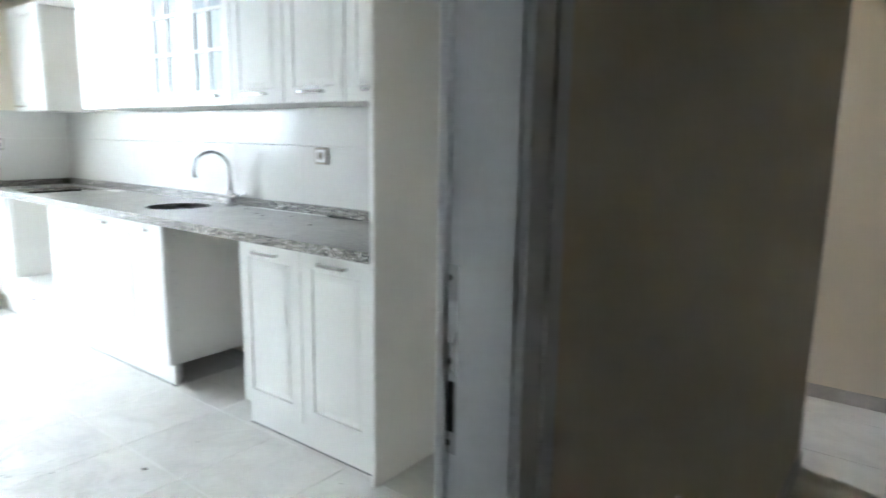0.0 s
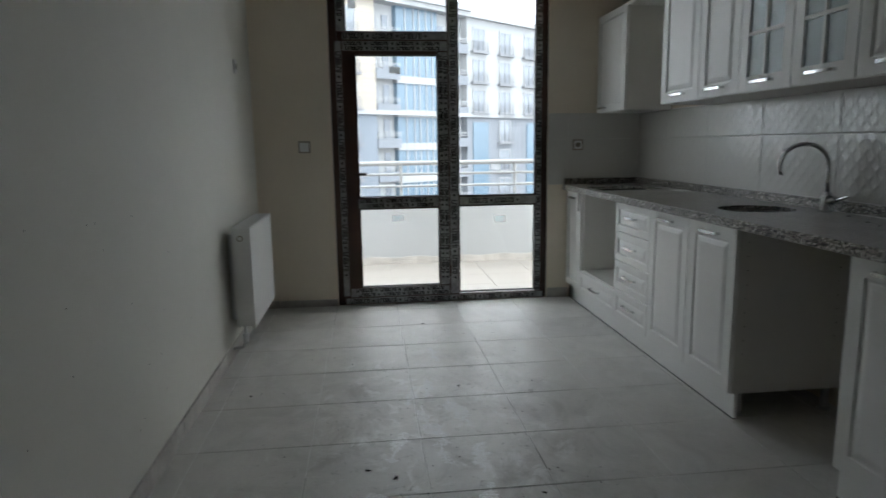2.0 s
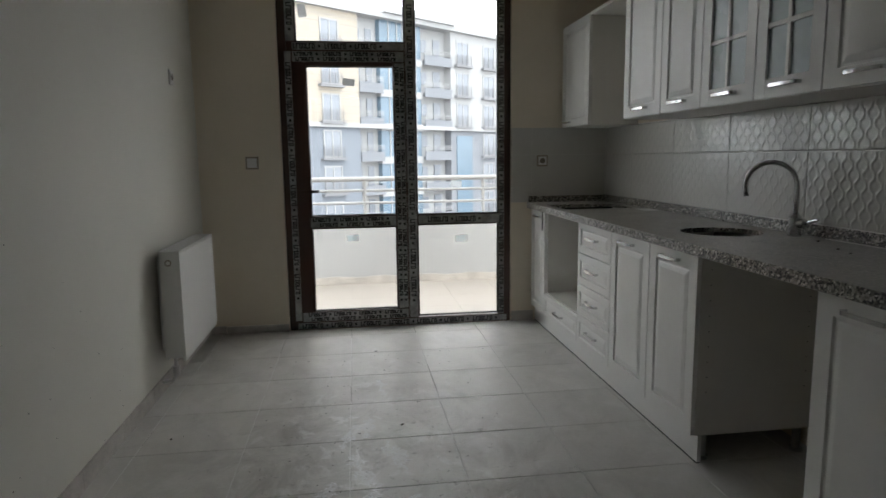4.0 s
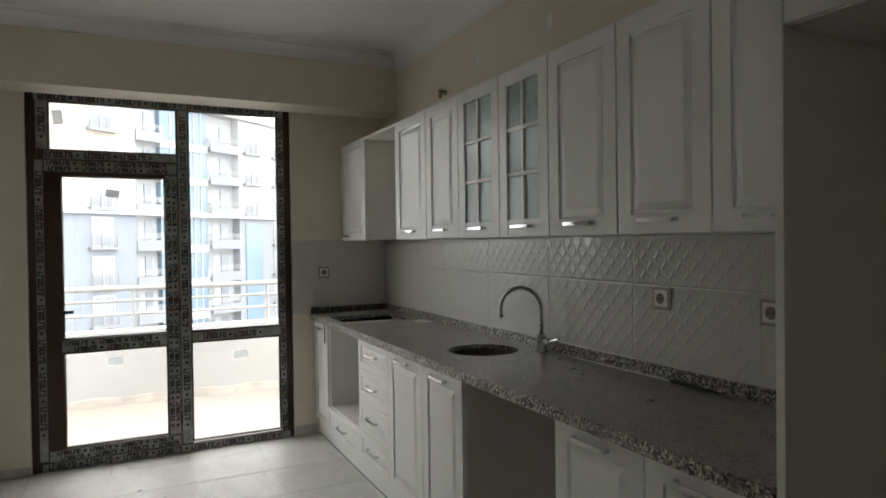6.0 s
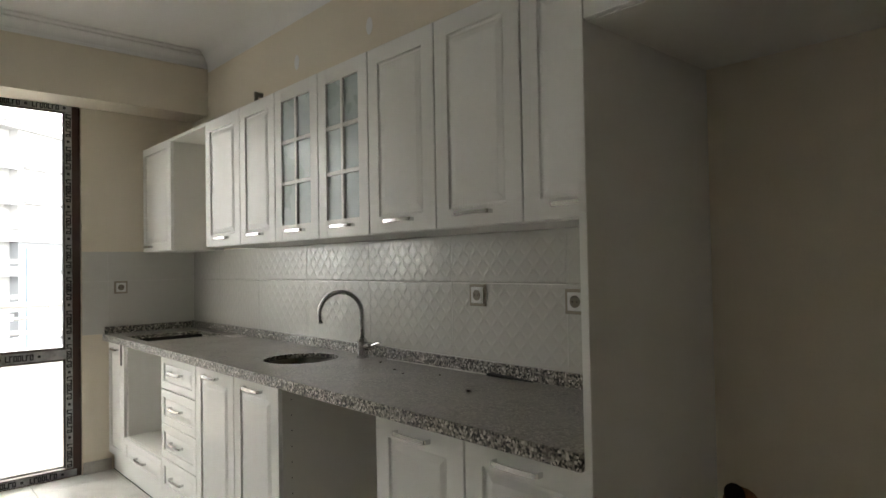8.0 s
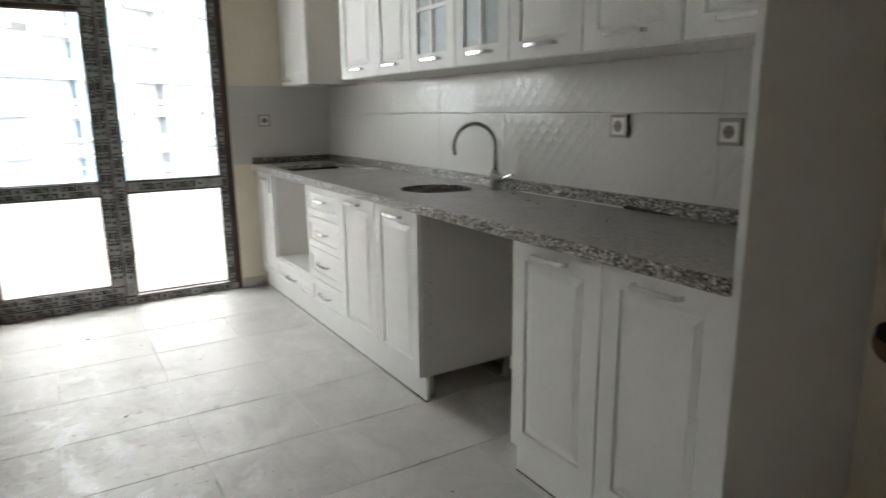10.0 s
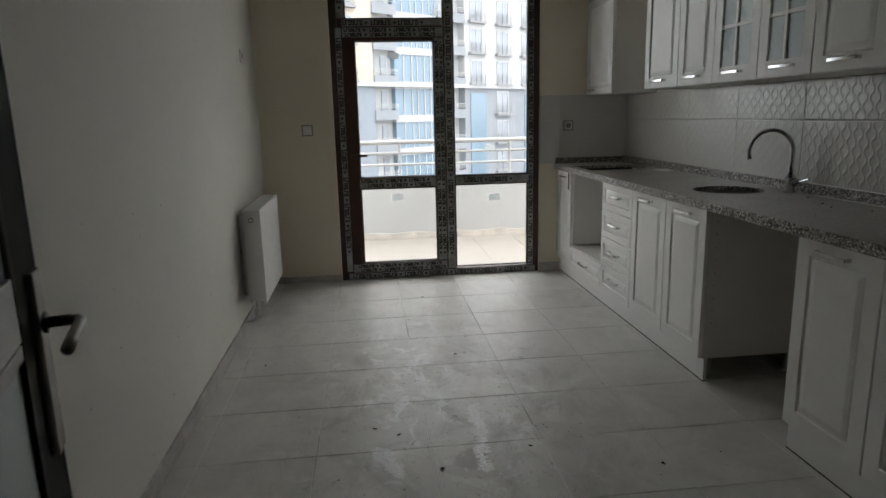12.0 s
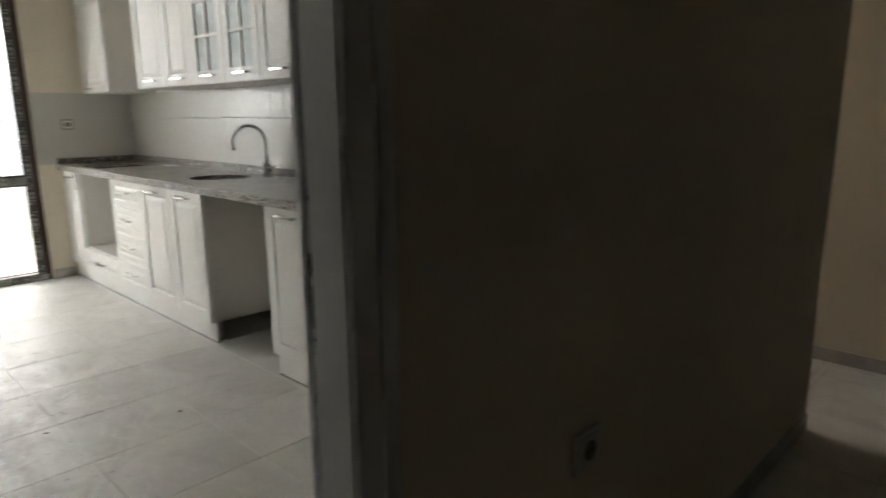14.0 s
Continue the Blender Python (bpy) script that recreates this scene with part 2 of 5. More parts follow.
F_GLASS = mat("facade_blue_glass", (0.15, 0.21, 0.26), 0.12, spread=0.06, scale=0.3, fine=2, bump=0.0)
F_DARKGLASS = mat("facade_window_glass", (0.26, 0.28, 0.305), 0.15, spread=0.08, scale=0.6, fine=3, bump=0.0)
FILLER = mat("pale_joint_filler", (0.84, 0.83, 0.80), 0.6, spread=0.06, scale=12, fine=90, bump=0.2, world_space=True)
FOOT_GREY = mat("grey_foot_plastic", (0.50, 0.50, 0.49), 0.3, 0.3, spread=0.03, bump=0.0)
DARK_STEEL = mat("darkened_steel", (0.22, 0.21, 0.19), 0.32, 0.9, spread=0.06, scale=20, bump=0.02)
GROUND = mat("street_ground", (0.16, 0.155, 0.15), 0.9, spread=0.1, scale=0.1, fine=3, bump=0.2)


# ---- mesh helpers ----
def add_box(bm, x0, x1, y0, y1, z0, z1, bevel=0.0):
    m = Matrix.Translation(((x0 + x1) / 2, (y0 + y1) / 2, (z0 + z1) / 2)) @ Matrix.Diagonal((abs(x1 - x0), abs(y1 - y0), abs(z1 - z0), 1))
    made = bmesh.ops.create_cube(bm, size=1, matrix=m)
    if bevel:
        edges = list({e for v in made["verts"] for e in v.link_edges})
        bmesh.ops.bevel(bm, geom=edges, offset=bevel, segments=2, profile=0.7, affect="EDGES")
    return bm


def box(x0, x1, y0, y1, z0, z1, bevel=0.0):
    return add_box(bmesh.new(), x0, x1, y0, y1, z0, z1, bevel)


def add_cyl(bm, a, b, r, n=16, r2=None):
    a, b = Vector(a), Vector(b)
    m = Matrix.Translation((a + b) / 2) @ (b - a).to_track_quat("Z", "Y").to_matrix().to_4x4()
    bmesh.ops.create_cone(bm, cap_ends=True, segments=n, radius1=r, radius2=r if r2 is None else r2, depth=(b - a).length, matrix=m)
    return bm


def add_tube(bm, path, r, n=12):
    """A round tube along a list of points."""
    rings = []
    for i, p in enumerate(path):
        p = Vector(p)
        d = (Vector(path[min(i + 1, len(path) - 1)]) - Vector(path[max(i - 1, 0)])).normalized()
        side = d.cross(Vector((0.31, 0.83, 0.46))).normalized()
        up = d.cross(side)
        rings.append([bm.verts.new(p + r * (math.cos(a) * side + math.sin(a) * up)) for a in (2 * math.pi * k / n for k in range(n))])
    for s, t in zip(rings, rings[1:]):
        for k in range(n):
            bm.faces.new((s[k], s[(k + 1) % n], t[(k + 1) % n], t[k]))
    bm.faces.new(rings[0])
    bm.faces.new(list(reversed(rings[-1])))
    bmesh.ops.recalc_face_normals(bm, faces=bm.faces)
    return bm


def mesh_of(name, bm, material, smooth=False):
    me = bpy.data.meshes.new(name)
    if smooth:
        for f in bm.faces:
            f.smooth = True
    bm.to_mesh(me)
    bm.free()
    me.materials.append(material)
    return me


def origin_of(ob):
    while ob.parent:
        ob = ob.parent
    return ob.location


def part(name, bm, material, parent, label="", smooth=False, local=False):
    """One mesh under a thing or a part. bm is in world places, unless local."""
    if not local:
        bmesh.ops.translate(bm, vec=-origin_of(parent), verts=bm.verts)
    ob = new(name, mesh_of(name, bm, material, smooth))
    ob.parent = parent
    return tagged(ob, label)


def twin(name, mesh, parent, place, label=""):
    """A further object on a mesh that is made already, at a world place (of a thing that is not turned)."""
    ob = new(name, mesh)
    ob.parent = parent
    ob.location = Vector(place) - origin_of(parent)
    return tagged(ob, label)


def thing(name, place, label, category, group="", kind=""):
    ob = new(name)
    ob.location = place
    return tagged(ob, label, category, group, kind)


def solid(name, bm, material, label, category, kind="", group="", base=(0, 0, 0), smooth=False):
    bmesh.ops.translate(bm, vec=-Vector(base), verts=bm.verts)
    ob = new(name, mesh_of(name, bm, material, smooth))
    ob.location = base
    return tagged(ob, label, category, group, kind)


def cut_wall(spans, x0, x1, y0, y1, z0, z1, along):
    """A wall along x or y, with openings (a0, a1, b0, b1) through it, as blocks in one mesh."""
    bm = bmesh.new()
    lo, hi = (x0, x1) if along == "x" else (y0, y1)

    def put(a, b, c, d):
        if b - a > 1e-4 and d - c > 1e-4:
            if along == "x":
                add_box(bm, a, b, y0, y1, c, d)
            else:
                add_box(bm, x0, x1, a, b, c, d)
    at = lo
    for a0, a1, b0, b1 in sorted(spans):
        put(at, a0, z0, z1)
        put(a0, a1, z0, b0)
        put(a0, a1, b1, z1)
        at = a1
    put(at, hi, z0, z1)
    return bm


# ---- plan ----
WEST, EAST, NORTH, SOUTH = -2.945, 0.0, 0.0, -4.972
HALL_N, HALL_S, HALL_E, HALL_W = -5.06, -8.2, 1.47, -5.2
CEILING = 2.81
WIN = (-2.38, -0.735, 0.0, 2.408)          # x0, x1, z0, z1
DOOR_X0, DOOR_X1, DOOR_H = -2.432, -1.67, 2.08
BEAM_Y, BEAM_Z = -0.28, 2.39
CORNER_X = 0.61

tagged(solid("wall_north", cut_wall([WIN], WEST - 0.2, CORNER_X, 0.0, 0.24, -0.05, CEILING + 0.2, "x"), PAINT,
             "cream painted wall with a wide balcony door opening", "wall"), kind="structure")
tagged(solid("wall_west", box(WEST - 0.2, WEST, HALL_N, 0.0, -0.05, CEILING + 0.2), PALE, "plain pale painted wall with a few dark flecks", "wall"), kind="structure")
tagged(solid("wall_east", box(EAST, CORNER_X, SOUTH, 0.0, -0.05, CEILING + 0.2), PAINT, "cream painted wall behind the kitchen units", "wall"), kind="structure")
tagged(solid("wall_south", cut_wall([(DOOR_X0 - 0.04, DOOR_X1 + 0.04, -0.05, DOOR_H + 0.04)], WEST, CORNER_X, HALL_N, SOUTH, -0.05, CEILING + 0.2, "x"), PAINT,
             "cream painted wall with the doorway to the hall", "wall"), kind="structure")
tagged(solid("beam", box(WEST, EAST, BEAM_Y, 0.0, BEAM_Z, CEILING), PAINT, "cream painted ceiling beam above the balcony door", "beam"), kind="structure")
tagged(solid("ceiling", box(WEST, EAST, SOUTH, BEAM_Y, CEILING, CEILING + 0.2), CEIL, "smooth white painted kitchen ceiling", "ceiling"), kind="structure")
tagged(solid("ceiling_hall", box(HALL_W, HALL_E, HALL_S, HALL_N, CEILING - 0.15, CEILING + 0.05), CEIL, "white painted hall ceiling", "ceiling"), kind="structure")
tagged(solid("ceiling_passage", box(CORNER_X, HALL_E, HALL_N, -2.6, CEILING - 0.15, CEILING + 0.05), CEIL, "white painted passage ceiling", "ceiling"), kind="structure")
# South and west hall walls: unseen, set far back to dim the hall.
tagged(solid("wall_hall_south", box(HALL_W, HALL_E, HALL_S - 0.2, HALL_S, -0.05, CEILING), PAINT, "cream painted hall wall", "wall"), kind="structure")
tagged(solid("wall_hall_west", box(HALL_W - 0.2, HALL_W, HALL_S, HALL_N, -0.05, CEILING), PAINT, "cream painted hall end wall", "wall"), kind="structure")
tagged(solid("wall_hall_east", box(HALL_E, HALL_E + 0.2, HALL_S, -2.6, -0.05, CEILING), PAINT, "cream painted wall at the end of the hall", "wall"), kind="structure")
# Opening out of view, added and sized to let daylight into the passage.
tagged(solid("wall_passage_north", cut_wall([(0.75, 1.35, 1.73, 2.38)], CORNER_X, HALL_E + 0.2, -2.6, -2.4, -0.05, CEILING, "x"), PAINT, "cream painted wall with an unseen opening added to light the passage", "wall"), kind="structure")
tagged(solid("wall_hall_stub", box(HALL_W, WEST - 0.2, HALL_N, HALL_N + 0.15, -0.05, CEILING), PAINT, "cream painted hall wall beside the kitchen", "wall"), kind="structure")


def cornice_profile():
    """(out from the wall, down from the ceiling) of the plaster cornice."""
    pts = [(0.0, 0.095), (0.010, 0.095), (0.012, 0.082)]
    for k in range(7):
        a = radians(90 * k / 6)
        pts.append((0.014 + 0.052 * (1 - math.cos(a)), 0.080 - 0.052 * math.sin(a)))
    pts += [(0.070, 0.026), (0.070, 0.018), (0.078, 0.018), (0.090, 0.010), (0.095, 0.0), (0.0, 0.0)]
    return pts


def cove_profile(r=0.118):
    """A plain hollow that runs from wall to ceiling with no step."""
    return [(0.0, r)] + [(r * (1 - math.cos(radians(90 * k / 10))), r * (1 - math.sin(radians(90 * k / 10)))) for k in range(11)] + [(0.0, 0.0)]


def cornice(name, a, b, inward, label, m0, m1, profile=None, smooth=False):
    """A run from a to b (x, y) along a wall; inward is the way into the room; m0 and m1 mitre its ends."""
    bm = bmesh.new()
    a, b, n = Vector((*a, CEILING)), Vector((*b, CEILING)), Vector((*inward, 0))
    d = (b - a).normalized()
    rows = []
    for p, s in ((a, m0), (b, -m1)):
        rows.append([bm.verts.new(p + n * o + d * (s * o) - Vector((0, 0, h))) for o, h in (profile or cornice_profile())])
    k = len(rows[0])
    for i in range(k):
        bm.faces.new((rows[0][i], rows[0][(i + 1) % k], rows[1][(i + 1) % k], rows[1][i]))
    bm.faces.new(rows[0])
    bm.faces.new(list(reversed(rows[1])))
    bmesh.ops.recalc_face_normals(bm, faces=bm.faces)
    return solid(name, bm, CEIL, label, "cornice", "structure", smooth=smooth)


cornice("cornice_north", (WEST, BEAM_Y), (EAST, BEAM_Y), (0, -1), "white stepped plaster cornice along the beam", 1, 1)
cornice("cornice_east", (EAST, BEAM_Y), (EAST, SOUTH), (-1, 0), "white plain plaster cove above the units", 1, 1, cove_profile()[1:])
cornice("cornice_west", (WEST, BEAM_Y), (WEST, SOUTH), (1, 0), "white stepped plaster cornice along the plain wall", 1, 1)
cornice("cornice_south", (WEST, SOUTH), (EAST, SOUTH), (0, 1), "white stepped plaster cornice above the doorway", 1, 1)


# ---- balcony door ----
def film_strip(parent, x0, x1, z0, z1, y, name="protective_film"):
    """Pale film stuck on a profile, with rows of dark printed bars."""
    strip = part(name, box(x0, x1, y - 0.002, y, z0, z1), FILM, parent, "wrinkled pale protective film")
    upright = (z1 - z0) > (x1 - x0)
    length, width = (z1 - z0, x1 - x0) if upright else (x1 - x0, z1 - z0)
    bm = bmesh.new()
    rng = random.Random(int(1000 * (x0 + 3 * z0 + 20)))
    rows = 2 if width > 0.0655 else 1
    pitch = 0.0215 if rows == 1 else 0.0180
    for r in range(rows):
        h = min(width / rows * 0.76, 0.038)
        mid = width * (r + 0.5) / rows
        at = rng.uniform(0.0, 0.08)
        while at < length - 7 * pitch:
            for letter in range(7):
                w = pitch * 0.90
                a = at + letter * pitch
                pieces = [(a, a + 0.0068, mid - h / 2, mid + h / 2)]
                kind = (letter * 5 + 1) % 4
                if kind != 1:
                    pieces.append((a, a + w, mid + h / 2 - 0.0076, mid + h / 2))
                if kind != 2:
                    pieces.append((a, a + w, mid - h / 2, mid - h / 2 + 0.0076))
                if kind in (0, 3):
                    pieces.append((a + w - 0.0068, a + w, mid - h / 2, mid + h / 2))
                for p0, p1, q0, q1 in pieces:
                    if upright:
                        add_box(bm, x0 + q0, x0 + q1, y - 0.0032, y - 0.0022, z1 - p1, z1 - p0)
                    else:
                        add_box(bm, x0 + p0, x0 + p1, y - 0.0032, y - 0.0022, z0 + q0, z0 + q1)
            at += 7 * pitch + 0.02
            sq = at
            if sq < length - 0.04:
                if upright:
                    add_box(bm, x0 + mid - 0.008, x0 + mid + 0.008, y - 0.0032, y - 0.0022, z1 - sq - 0.016, z1 - sq)
                else:
                    add_box(bm, x0 + sq, x0 + sq + 0.016, y - 0.0032, y - 0.0022, z0 + mid - 0.008, z0 + mid + 0.008)
            at += rng.uniform(0.035, 0.05)
    part("print", bm, INK, strip, "dark printed bars")
    return strip


def frame_rect(x0, x1, z0, z1, w, y0, y1, bevel=0.006):
    bm = bmesh.new()
    add_box(bm, x0, x0 + w, y0, y1, z0, z1, bevel)
    add_box(bm, x1 - w, x1, y0, y1, z0, z1, bevel)
    add_box(bm, x0 + w, x1 - w, y0 + 0.001, y1, z0, z0 + w, bevel)
    add_box(bm, x0 + w, x1 - w, y0 + 0.001, y1, z1 - w, z1, bevel)
    return bm


def gasket(parent, x0, x1, z0, z1, y):
    bm = bmesh.new()
    g = 0.007
    for a in ((x0, x0 + g, z0, z1), (x1 - g, x1, z0, z1), (x0 + g, x1 - g, z0, z0 + g), (x0 + g, x1 - g, z1 - g, z1)):
        add_box(bm, a[0], a[1], y - 0.006, y + 0.02, a[2], a[3])
    return part("gasket", bm, GASKET, parent, "black rubber glazing gasket")


def window_pane(parent, x0, x1, z0, z1, y):
    p = part("pane", box(x0 - 0.004, x1 + 0.004, y + 0.020, y + 0.024, z0 - 0.004, z1 + 0.004), CLEAR, parent, "clear window glass")
    p.visible_shadow = False
    gasket(parent, x0, x1, z0, z1, y)
    return p


def balcony_door():
    x0, x1, z0, z1 = WIN
    root = thing("door_balcony", (-1.55, 0.05, 0.0), "dark brown balcony door with printed protective film and clear glass", "balcony door", kind="structure")
    fr = part("window_frame", frame_rect(x0 + 0.003, x1 - 0.003, z0, z1 - 0.003, 0.055, 0.005, 0.075), PVC, root, "dark brown plastic outer frame")
    part("mullion", box(-1.505, -1.432, 0.006, 0.075, 0.055, z1 - 0.06, 0.006), PVC, root)
    part("transom", box(x0 + 0.06, -1.506, 0.006, 0.075, 1.980, 2.040, 0.006), PVC, root)
    part("transom", box(-1.431, x1 - 0.06, 0.006, 0.075, 0.752, 0.826, 0.006), PVC, root)
    part("inner_jamb", box(x0 + 0.057, -2.256, 0.008, 0.075, 2.040, z1 - 0.06, 0.004), PVC, root)
    part("inner_jamb", box(-0.828, x1 - 0.057, 0.008, 0.075, 0.056, z1 - 0.06, 0.004), PVC, root)
    part("inner_jamb", box(x0 + 0.057, -2.280, 0.0065, 0.075, 0.056, 1.982, 0.003), PVC, root)
    # opening leaf
    sash = part("door_leaf", frame_rect(-2.285, -1.508, 0.058, 1.978, 0.078, -0.012, 0.06), PVC, root, "dark brown glazed door leaf, closed")
    part("rail", box(-2.206, -1.587, -0.011, 0.06, 0.744, 0.832, 0.006), PVC, sash)
    part("stile_bead", box(-2.208, -2.190, -0.010, 0.05, 0.136, 1.898, 0.003), PVC, sash)
    part("top_bead", box(-2.190, -1.588, -0.010, 0.05, 1.876, 1.900, 0.003), PVC, sash)
    window_pane(root, -2.192, -1.586, 0.832, 1.877, 0.012)
    window_pane(root, -2.192, -1.586, 0.136, 0.744, 0.012)
    window_pane(root, -2.256, -1.505, 2.040, 2.350, 0.020)
    window_pane(root, -1.432, -0.828, 0.826, 2.350, 0.020)
    window_pane(root, -1.432, -0.828, 0.066, 0.752, 0.020)
    # film on the faces
    film_strip(root, -2.334, -2.290, 0.07, 1.975, 0.0040)
    film_strip(root, x0 + 0.05, x1 - 0.05, 2.351, 2.399, 0.0045)
    film_strip(root, -0.826, -0.786, 0.06, 2.348, 0.0045)
    film_strip(root, -2.322, -2.260, 2.044, 2.348, 0.0045)
    film_strip(root, x0 + 0.06, x1 - 0.03, 0.006, 0.050, 0.0045)
    film_strip(root, -1.500, -1.437, 0.06, 2.343, 0.0055)
    film_strip(root, -2.28, -1.51, 1.986, 2.035, 0.0055)
    film_strip(root, -1.425, -0.80, 0.758, 0.820, 0.0055)
    film_strip(sash, -2.28, -1.513, 1.904, 1.972, -0.0125)
    film_strip(sash, -2.28, -1.513, 0.064, 0.130, -0.0125)
    film_strip(sash, -1.580, -1.513, 0.14, 1.895, -0.0125)
    film_strip(sash, -2.200, -1.592, 0.752, 0.824, -0.0125)
    # handle and hinges
    h = part("door_handle", add_box(box(-2.262, -2.232, -0.022, -0.012, 0.93, 1.10, 0.004), -2.256, -2.130, -0.062, -0.044, 1.000, 1.022, 0.006), PVC, sash, "dark lever handle")
    add = bmesh.new()
    add_cyl(add, (-2.247, -0.020, 1.011), (-2.247, -0.055, 1.011), 0.010)
    part("spindle", add, PVC, h)
    for z in (0.25, 1.02, 1.80):
        bm = bmesh.new()
        add_cyl(bm, (-1.507, -0.020, z - 0.045), (-1.507, -0.020, z + 0.045), 0.008, 12)
        part("hinge", bm, PVC, sash)
    return root


door_b = balcony_door()


def glass_label(x, z, w, h, tilt, material, label, ink=None):
    bm = bmesh.new()
    add_box(bm, -w / 2, w / 2, 0.0, 0.0006, -h / 2, h / 2)
    ob = tagged(new("glass_label", mesh_of("glass_label", bm, material)), label, "label")
    ob.matrix_world = pose(x, 0.0275, z, 0, tilt, 0)
    if ink:
        bm = bmesh.new()
        for k in range(4):
            add_box(bm, -w * 0.38, w * (0.38 - 0.12 * (k % 2)), -0.0008, -0.0002, h * (0.28 - 0.2 * k), h * (0.34 - 0.2 * k))
        b = new("print", mesh_of("print", bm, ink))
        b.parent = ob
        tagged(b, "pale printed bars")
    return ob


glass_label(-2.205, 2.250, 0.056, 0.090, -8, GREY_LABEL, "small grey sticker on the transom glass")
glass_label(-1.900, 1.770, 0.082, 0.050, 8, GREY_LABEL, "small grey sticker on the door glass")
glass_label(-1.905, 0.665, 0.090, 0.050, -3, PAPER, "white paper label with pale blue print on glass", BLUE_INK)
glass_label(-1.105, 0.640, 0.095, 0.055, -2, PAPER, "white paper label with faint print on glass", BLUE_INK)
glass_label(-1.140, 1.045, 0.080, 0.045, 6, PAPER, "pale torn paper sticker on the fixed pane")
# raw sill strip under the door
solid("threshold", box(WIN[0], WIN[1], 0.08, 0.24, -0.02, 0.004), BALCONY_TILE, "beige stone threshold outside the balcony door", "threshold", "structure")


# ---- kitchen units ----
def loops_mesh(w, h, t, levels):
    """A front in the plane x = 0 facing -x, from y = 0 to -w and z = 0 to h, thickness t behind it. levels: (inset, depth) from the rim to the middle."""
    bm = bmesh.new()
    rings = []
    for inset, depth in [(0, t), (0, 0.002), (0.002, 0.0)] + levels:
        rings.append([bm.verts.new((depth, -y, z)) for y, z in ((inset, inset), (w - inset, inset), (w - inset, h - inset), (inset, h - inset))])
    for s, u in zip(rings, rings[1:]):
        for k in range(4):
            bm.faces.new((s[k], s[(k + 1) % 4], u[(k + 1) % 4], u[k]))
    bm.faces.new(rings[-1])
    bm.faces.new(list(reversed(rings[0])))
    bmesh.ops.recalc_face_normals(bm, faces=bm.faces)
    return bm


def panel_levels(rim):
    return [(rim, 0.0), (rim + 0.003, 0.0070), (rim + 0.011, 0.0080), (rim + 0.017, 0.0055), (rim + 0.034, 0.0015), (rim + 0.040, 0.0012)]


def bow_handle_mesh(length):
    """A bent chrome strip along -y, feet on x = 0, bowed out to -x."""
    half, reach, bend = length / 2, 0.024, 0.010
    path = [(0.0, -half), (-(reach - bend), -half)]
    for k in range(1, 6):
        a = radians(90 * k / 5)
        path.append((-(reach - bend) - bend * math.sin(a), -half + bend * (1 - math.cos(a))))
    n = 8
    for k in range(1, n):
        u = -1 + 2 * k / n
        path.append((-reach - 0.0022 * (1 - u * u), u * (half - bend)))
    path += [(x, -y) for x, y in reversed(path[:7])]
    bm = bmesh.new()
    rings = []
    for i, (x, y) in enumerate(path):
        ax, ay = path[max(i - 1, 0)]
        bx, by = path[min(i + 1, len(path) - 1)]
        d = math.hypot(bx - ax, by - ay)
        nx, ny = (by - ay) / d * 0.0025, -(bx - ax) / d * 0.0025
        h = 0.0062
        rings.append([bm.verts.new(c) for c in ((x - nx, y - half - ny, -h), (x + nx, y - half + ny, -h), (x + nx, y - half + ny, h), (x - nx, y - half - ny, h))])
    for s, u in zip(rings, rings[1:]):
        for k in range(4):
            bm.faces.new((s[k], s[(k + 1) % 4], u[(k + 1) % 4], u[k]))
    bm.faces.new(rings[0])
    bm.faces.new(list(reversed(rings[-1])))
    bmesh.ops.recalc_face_normals(bm, faces=bm.faces)
    return mesh_of("handle", bm, CHROME)


HANDLE_L, HANDLE_S = bow_handle_mesh(0.150), bow_handle_mesh(0.115)
GAP = 0.0025


def front(parent, name, y0, y1, z0, z1, x, handle=None, rim=0.055, handle_z=None, handle_y=None, label="white raised-panel front"):
    """A front from y0 down to y1 on the plane x, with its bow handle."""
    w, h = y0 - y1 - 2 * GAP, z1 - z0 - 2 * GAP
    bm = loops_mesh(w, h, 0.018, panel_levels(min(rim, h * 0.26)))
    bmesh.ops.translate(bm, vec=(x, y0 - GAP, z0 + GAP), verts=bm.verts)
    d = part(name, bm, LACQUER, parent, label)
    if handle:
        length = 0.150 if handle is HANDLE_L else 0.115
        hy = (y0 + y1) / 2 + length / 2 if handle_y is None else handle_y
        twin("handle", handle, d, (x, hy, handle_z), "chrome bow handle")
    return d


def carcass(parent, y0, y1, z0, z1, x0, x1, shelf=()):
    t = 0.018
    part("side_panel", box(x0, x1, y0 - t, y0, z0, z1, 0.001), CARCASS, parent)
    part("side_panel", box(x0, x1, y1, y1 + t, z0, z1, 0.001), CARCASS, parent)
    part("bottom_panel", box(x0, x1, y1 + t, y0 - t, z0, z0 + t), CARCASS, parent)
    part("back_panel", box(x1 - 0.008, x1, y1 + t, y0 - t, z0 + t, z1), CARCASS, parent)
    for z in shelf:
        part("shelf", box(x0, x1 - 0.01, y1 + t, y0 - t, z, z + t), CARCASS, parent)


def foot(parent, x, y):
    bm = bmesh.new()
    add_cyl(bm, (x, y, 0.0), (x, y, 0.012), 0.026)
    add_cyl(bm, (x, y, 0.012), (x, y, 0.118), 0.017)
    return part("foot", bm, FOOT_GREY, parent, "round grey adjustable foot", smooth=False)


LOW_X, LOW_Z0, LOW_Z1 = -0.577, 0.118, 0.858
YS = dict(a=-0.004, b=-0.345, c=-1.020, d=-1.512, e=-2.362, f=-3.005, g=-3.816)
